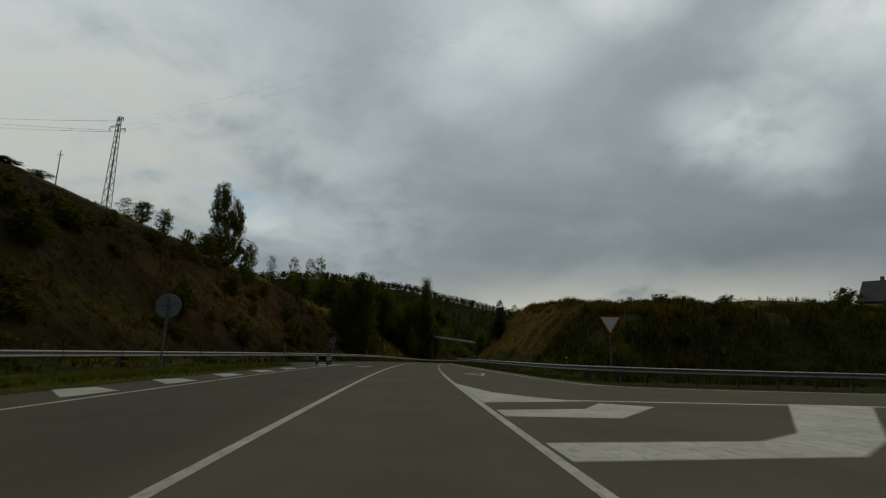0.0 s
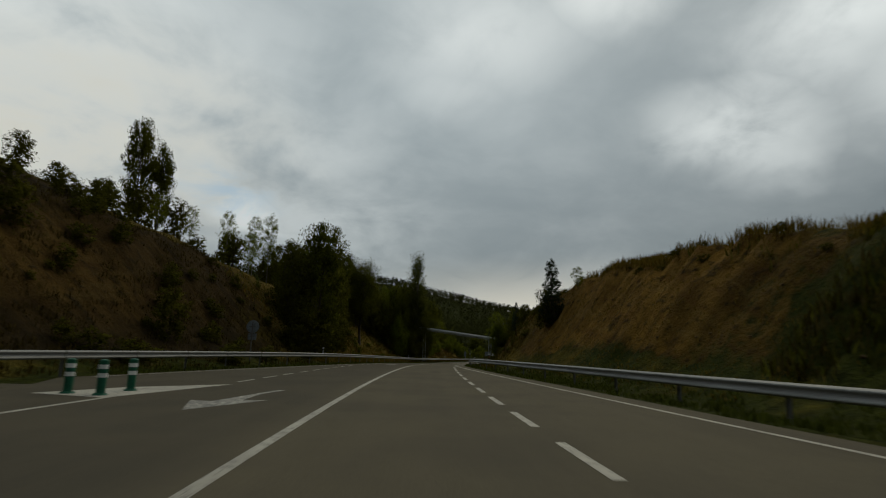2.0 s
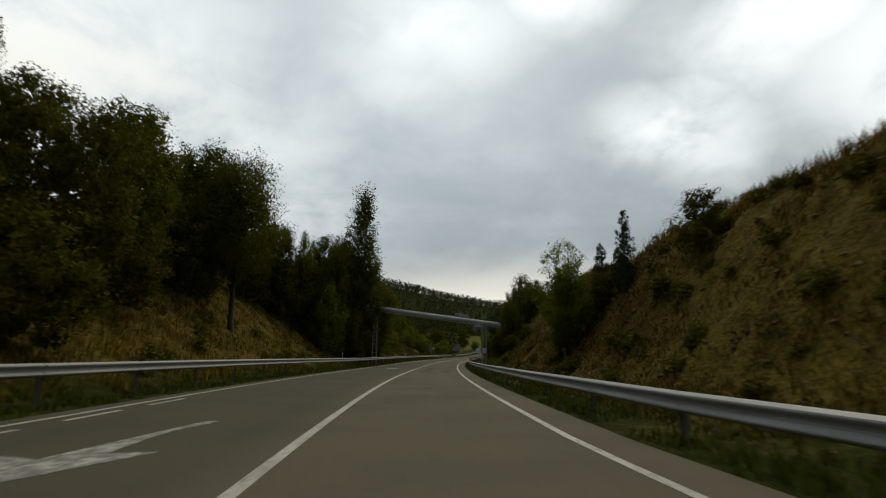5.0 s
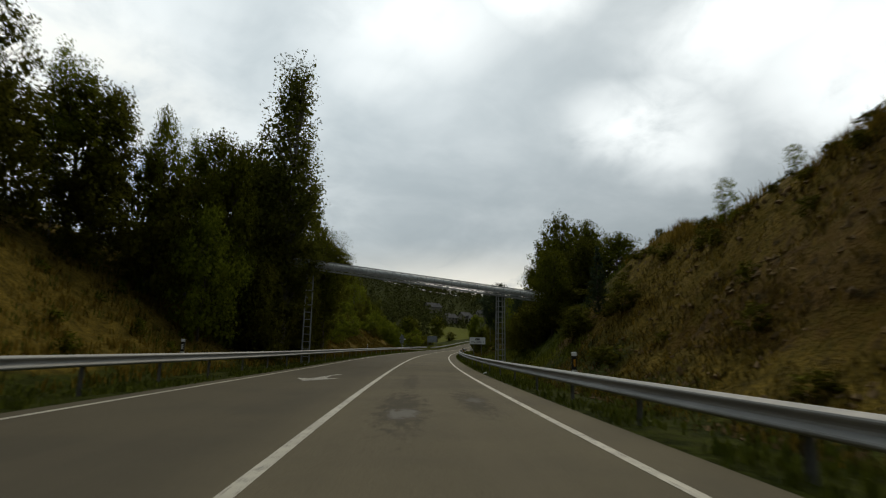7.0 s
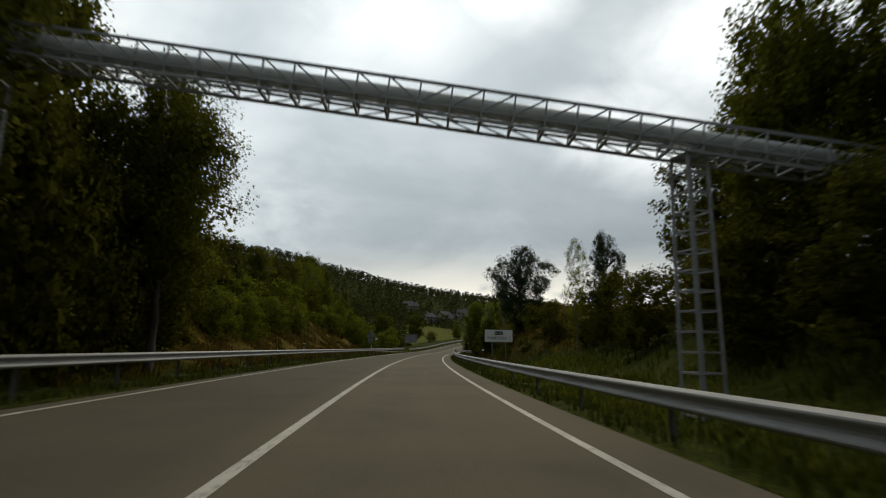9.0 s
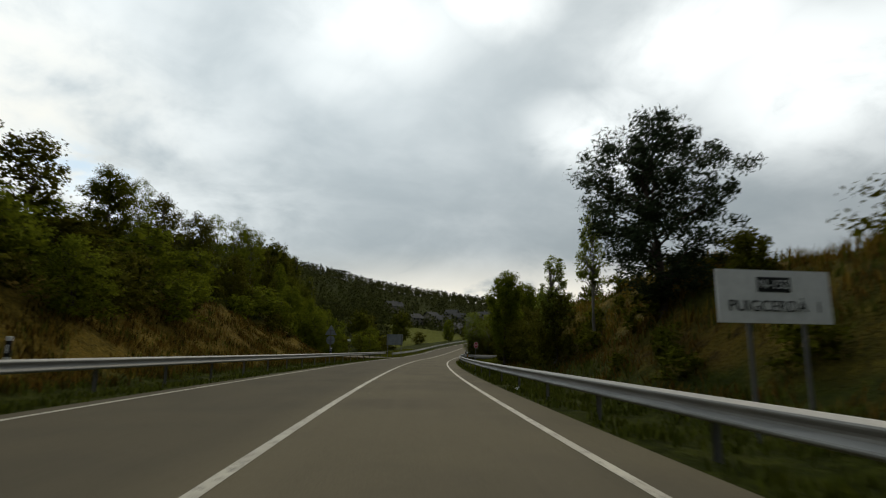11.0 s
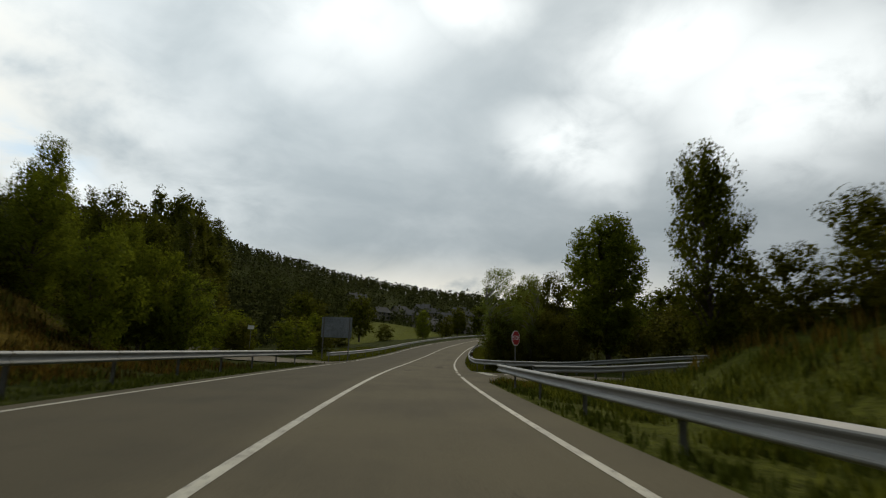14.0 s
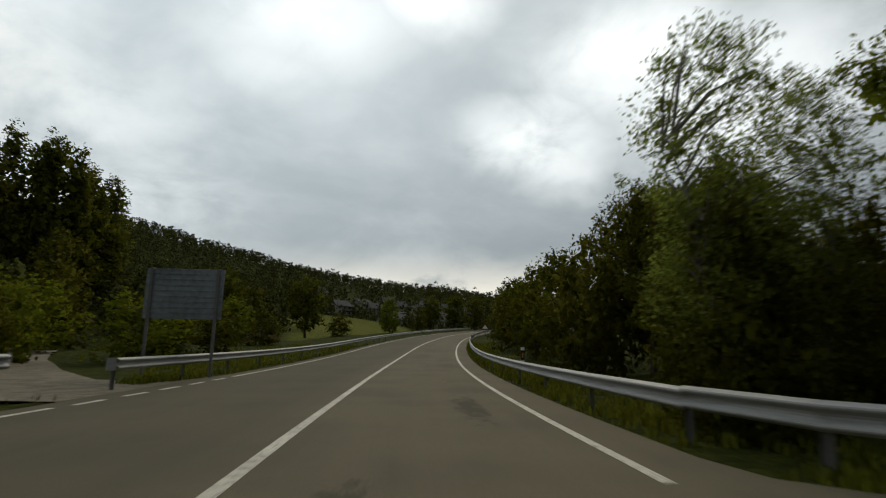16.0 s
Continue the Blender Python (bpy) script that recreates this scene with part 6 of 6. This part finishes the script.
blades("bank_grass", scatter(12000, 140, 236, lambda s: RAIL_R(s) + 1.0, lambda s: RAIL_R(s) + 11, RG, 0.4, 4), 0.32, M_GRASS, "rough green grass on the low bank", RG)
blades("bank_grass", scatter(20000, 84, 172, lambda s: RAIL_L(s) - 12, lambda s: RAIL_L(s) - 1, RG, 0.45, 4), 0.36, M_STRAW, "tall dry grass on the slope", RG)
blades("bank_grass", scatter(12000, 168, 238, lambda s: RAIL_L(s) - 7.5, lambda s: RAIL_L(s) - 1.6, RG, 0.45, 3), 0.26, M_STRAW, "low dry grass at the foot of the slope", RG, 0.5, 0.03)
blades("bank_grass", scatter(14000, 166, 246, lambda s: RAIL_L(s) - 13, lambda s: RAIL_L(s) - 1, RG, 0.45, 4), 0.36, M_BROWN, "brown dead grass on the slope", RG)
blades("bank_grass", scatter(14000, 84, 245, lambda s: RAIL_L(s) - 13, lambda s: RAIL_L(s) - 1, RG, 0.45, 4), 0.34, M_GRASS, "green grass tufts on the slope", RG)
blades("bank_grass", scatter(22000, -5, 84, lambda s: RAIL_L(s) - 16, lambda s: RAIL_L(s) - 1, RG, 0.45, 4), 0.30, M_BROWN, "sparse dead brown grass on the bare slope", RG)
blades("crest_weeds", scatter(20000, 34, 142, lambda s: RAIL_R(s) + 8.2, lambda s: RAIL_R(s) + 11.5, RG, 0.3, 5), 0.55, M_STRAW, "tall dry weeds along the top of the bank", RG, 0.3, 0.03)
blades("bank_weeds", scatter(10000, 30, 50, 10.5, 46, RG, 0.4, 4), 0.5, M_LEAFO, "rough dark olive weeds on the corner bank", RG, 0.4, 0.06)
blades("bank_weeds", scatter(17000, 30, 50, 10.5, 46, RG, 0.4, 4), 0.45, M_BROWN, "dead brown stalks on the corner bank", RG, 0.4, 0.05)
blades("crest_weeds", scatter(9000, 34, 90, 14, 46, RG, 0.2, 5), 0.5, M_LEAFO, "dark weeds on the bank top", RG, 0.35, 0.05)
blades("crest_weeds", scatter(9000, 170, 236, lambda s: RAIL_R(s) + 5, lambda s: RAIL_R(s) + 12, RG, 0.3, 5), 0.5, M_STRAW, "pale weeds on the low bank top", RG, 0.25, 0.04)
blades("hill_grass", scatter(12000, 20, 130, -66, -26, RG, 0.3, 5), 0.5, M_BROWN, "dead brown grass on the hillside", RG)


def rock_mesh(seed):
    rng = np.random.default_rng(seed)
    bm = bmesh.new()
    bmesh.ops.create_icosphere(bm, subdivisions=1, radius=0.5)
    for v in bm.verts:
        v.co *= rng.uniform(0.65, 1.15)
        v.co.z *= 0.7
    me = bpy.data.meshes.new("stone")
    bm.to_mesh(me); bm.free()
    me.materials.append(M_ROCK)
    return me


ROCKS = [rock_mesh(k) for k in range(5)]
for k in range(170):
    s = RG.uniform(86, 140) if k % 3 else RG.uniform(46, 86)
    l = RAIL_R(s) + 1.6 + 6.5 * RG.uniform(0, 1) ** 1.6
    size = RG.uniform(0.06, 0.22)
    ob = new("stone", ROCKS[k % 5])
    ob.matrix_basis = Matrix.Translation(at(s, l, height(s, l) + size * 0.05)) @ pose(0, 0, 0, RG.uniform(-30, 30), RG.uniform(-30, 30), RG.uniform(0, 360)) @ Matrix.Diagonal((size, size, size, 1))
    tagged(ob, "rough ochre stone lying on the cut bank", "stone", "stones on the bank")



def scree(n, s0, s1):
    """Many small stones joined into one sheet of stuff."""
    rng = np.random.default_rng(13)
    verts, faces = [], []
    for _ in range(n):
        s = rng.uniform(s0, s1)
        l = RAIL_R(s) + 1.3 + 7.0 * rng.random() ** 1.5
        if noise.noise(Vector((s * 0.3, l * 0.5, 2))) < rng.uniform(-0.5, 0.25):
            continue
        c, r, k = at(s, l, height(s, l)), rng.uniform(0.03, 0.12), len(verts)
        for d in ((1, 0, 0), (-1, 0, 0), (0, 1, 0), (0, -1, 0), (0, 0, 1), (0, 0, -1)):
            verts.append(c + Vector(d) * r * rng.uniform(0.6, 1.3) + Vector(rng.normal(0, 0.25, 3)) * r)
        faces += [tuple(k + q for q in f) for f in ((0, 2, 4), (2, 1, 4), (1, 3, 4), (3, 0, 4), (2, 0, 5), (1, 2, 5), (3, 1, 5), (0, 3, 5))]
    ob = solid("scree", verts, faces, M_ROCK)
    tagged(ob, "small ochre stones scattered over the cut bank", "scree", kind="stuff")


scree(3000, 88, 140)
for s, l, size in ((235.6, 4.2, 0.30), (236.1, 4.9, 0.22), (236.4, 3.9, 0.18), (235.0, 5.3, 0.25), (236.6, 4.5, 0.14)):
    ob = new("stone", ROCKS[int(s * 10) % 5])
    ob.matrix_basis = Matrix.Translation(at(s, l, height(s, l) + size * 0.1)) @ pose(0, 0, 0, 15, 25, s * 40) @ Matrix.Diagonal((size * 1.5, size, size * 0.7, 1))
    tagged(ob, "broken pale stone in the weeds by the side road", "stone", "stones on the bank")


def scrap(s, l, size):
    """A crumpled scrap of white paper."""
    rng = np.random.default_rng(int(s))
    bm = bmesh.new()
    bmesh.ops.create_grid(bm, x_segments=5, y_segments=4, size=size)
    for v in bm.verts:
        v.co.z += rng.uniform(0, 0.5) * size
    bmesh.ops.solidify(bm, geom=bm.faces[:], thickness=0.004)
    ob = part("paper_scrap", bm, M_WHITE)
    ob.matrix_basis = Matrix.Translation(at(s, l, height(s, l) + 0.03)) @ pose(0, 0, 0, 10, 20, s * 30)
    tagged(ob, "crumpled white litter lying in the verge grass", "litter", "litter")


for s, l, size in ((139.8, 3.15, 0.09), (147.5, -8.2, 0.12), (188.0, 3.3, 0.08)):
    scrap(s, l, size)

# ---- far land ----


def far_woods():
    """Woods on the hills beyond the valley: clumps of coarse leaves."""
    rng = np.random.default_rng(3)
    pts, sizes, hearts, leaf = [], [], [], []
    trees = 0
    while trees < 8200:
        az, r = rng.uniform(-64, 46), 45 + 500 * rng.random() ** 0.7
        x, y = 40 - math.sin(radians(az)) * r, 237 + math.cos(radians(az)) * r
        s, l = near_road(x, y)
        if s < 420 and abs(l) < 30 or (s < 262 and -70 < l < 60) or (s < 300 and -28 < l < 60):
            continue
        n = noise.noise(Vector((x * 0.02, y * 0.02, 4)))
        if in_meadow(x, y) and n < 0.25 or (-30 < az < -12 and 236 < r < 300 and rng.random() < 0.45):
            continue
        z = road_z(s) + height(s, l) if -118 < l < 70 and s < 415 else far_height(x, y)
        low = -30 < az < -11 and 200 < r < 300
        tall = rng.uniform(3, 5.5) if low else rng.uniform(3, 7) if r < 150 else rng.uniform(6, 12) if r < 380 else rng.uniform(4.5, 8)
        slim = 0.72 if rng.random() < 0.12 else 1.0
        trees += 1
        near = r < 190
        for q in (0.3, 0.62, 0.95) * (3 if near else 1):
            leaf.append(0.34 if near else 0.58)
            pts.append((x, y, z + tall * q * (1.15 if slim < 1 else 1.0))); sizes.append(tall * (0.50 - 0.36 * q) * slim); hearts.append((x, y, z + tall * 0.3))
    c, f, normals = leaves(pts, sizes, len(pts) * 13, leaf, rng, middle=hearts)
    ob = new("far_woods", card_mesh("far_woods", c, f, M_WOODS, normals))
    tagged(ob, "dark green woods covering the distant hillside", "woods", kind="stuff")


far_woods()


def house(x, y, w, d, h, turn, label="pale rendered village house with dark slate roof", storeys=2, chimneys=1, z=None):
    base = far_height(x, y) - 0.5 if z is None else z
    ob = empty("house", Matrix.Translation((x, y, base)) @ pose(0, 0, 0, 0, 0, turn))
    tagged(ob, label, "house", "village houses")
    bm = bmesh.new(); box(bm, (0, 0, h / 2), (w, d, h))
    a = [bm.verts.new(v) for v in ((-w / 2, -d / 2, h), (-w / 2, d / 2, h), (-w / 2, 0, h + d * 0.34))]
    b = [bm.verts.new(v) for v in ((w / 2, -d / 2, h), (w / 2, d / 2, h), (w / 2, 0, h + d * 0.34))]
    bm.faces.new(a); bm.faces.new(b)
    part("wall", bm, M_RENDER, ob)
    bm = bmesh.new()
    for sgn in (-1, 1):
        e = 0.5
        p = [(-w / 2 - e, sgn * (d / 2 + e), h - e * 0.68), (w / 2 + e, sgn * (d / 2 + e), h - e * 0.68), (w / 2 + e, 0, h + d * 0.34 + 0.05), (-w / 2 - e, 0, h + d * 0.34 + 0.05)]
        vs = [bm.verts.new(q) for q in p] + [bm.verts.new((q[0], q[1], q[2] + 0.22)) for q in p]
        for f in ((0, 1, 2, 3), (7, 6, 5, 4), (0, 4, 5, 1), (1, 5, 6, 2), (2, 6, 7, 3), (3, 7, 4, 0)):
            bm.faces.new([vs[i] for i in f])
    roof = part("roof", bm, M_SLATE, ob)
    for k in range(chimneys):
        bm = bmesh.new(); box(bm, (-w / 2 + w * (k + 0.5) / chimneys, d * 0.1, h + d * 0.34 + 0.35), (0.6, 0.6, 1.5), 0.04)
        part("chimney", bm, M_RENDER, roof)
    n = max(2, int(w / 3))
    for st in range(storeys):
        for k in range(n):
            bm = bmesh.new(); box(bm, (-w / 2 + w * (k + 0.5) / n, -d / 2 - 0.01, 1.5 + st * (h / storeys)), (1.1, 0.1, 1.3))
            part("window", bm, M_GLASS, ob)
    return ob


HR = np.random.default_rng(5)
for az, r, w in ((-14.2, 262, 9), (-16.6, 276, 8), (-18.2, 264, 9), (-20.4, 282, 8), (-22.4, 268, 9), (-24.8, 284, 8), (-27.2, 272, 9), (-19.3, 296, 8), (-23.6, 300, 8)):
    house(40 - math.sin(radians(az)) * r, 237 + math.cos(radians(az)) * r, w, 8, 4.4, HR.uniform(-40, 40))
for az, r, w in ((-20.5, 225, 17), (-22.4, 236, 10), (-25.5, 228, 9), (-11.5, 300, 12)):
    house(40 - math.sin(radians(az)) * r, 237 + math.cos(radians(az)) * r, w, 10, 4.6, 20 + HR.uniform(-10, 10), "stone farm building with a wide grey slate roof", 1)
house(98, 82, 34, 12, 7.5, -52, "long dark apartment building with a row of chimneys", 2, 7, z=5.0)

# the farm track on the left and the gravel by the side road


def track(left, right, n=24):
    """A gravel sheet between two bent lines of (s, l) that lies on the ground."""
    verts, faces = [], []
    A, B = np.array(left, float), np.array(right, float)
    for i in range(n + 1):
        t = i / n
        ends = [np.array([np.interp(t, np.linspace(0, 1, len(q)), q[:, j]) for j in (0, 1)]) for q in (A, B)]
        for k in range(6):
            s, l = ends[0] + (ends[1] - ends[0]) * k / 5
            verts.append(at(s, l, max(height(s, l), -0.05) + 0.035))
    for i in range(n):
        for k in range(5):
            a = i * 6 + k
            faces.append((a, a + 1, a + 7, a + 6))
    ob = solid("farm_track", verts, faces, M_GRAVEL)
    tagged(ob, "pale gravel farm track leaving the road", "track", kind="structure")


track([(253.2, -7.45), (254.0, -12.0), (258.0, -19.0), (268.0, -27.0), (278.0, -34.0)], [(258.8, -7.45), (259.6, -10.5), (264.0, -14.5), (272.0, -21.0), (282.0, -28.0)])
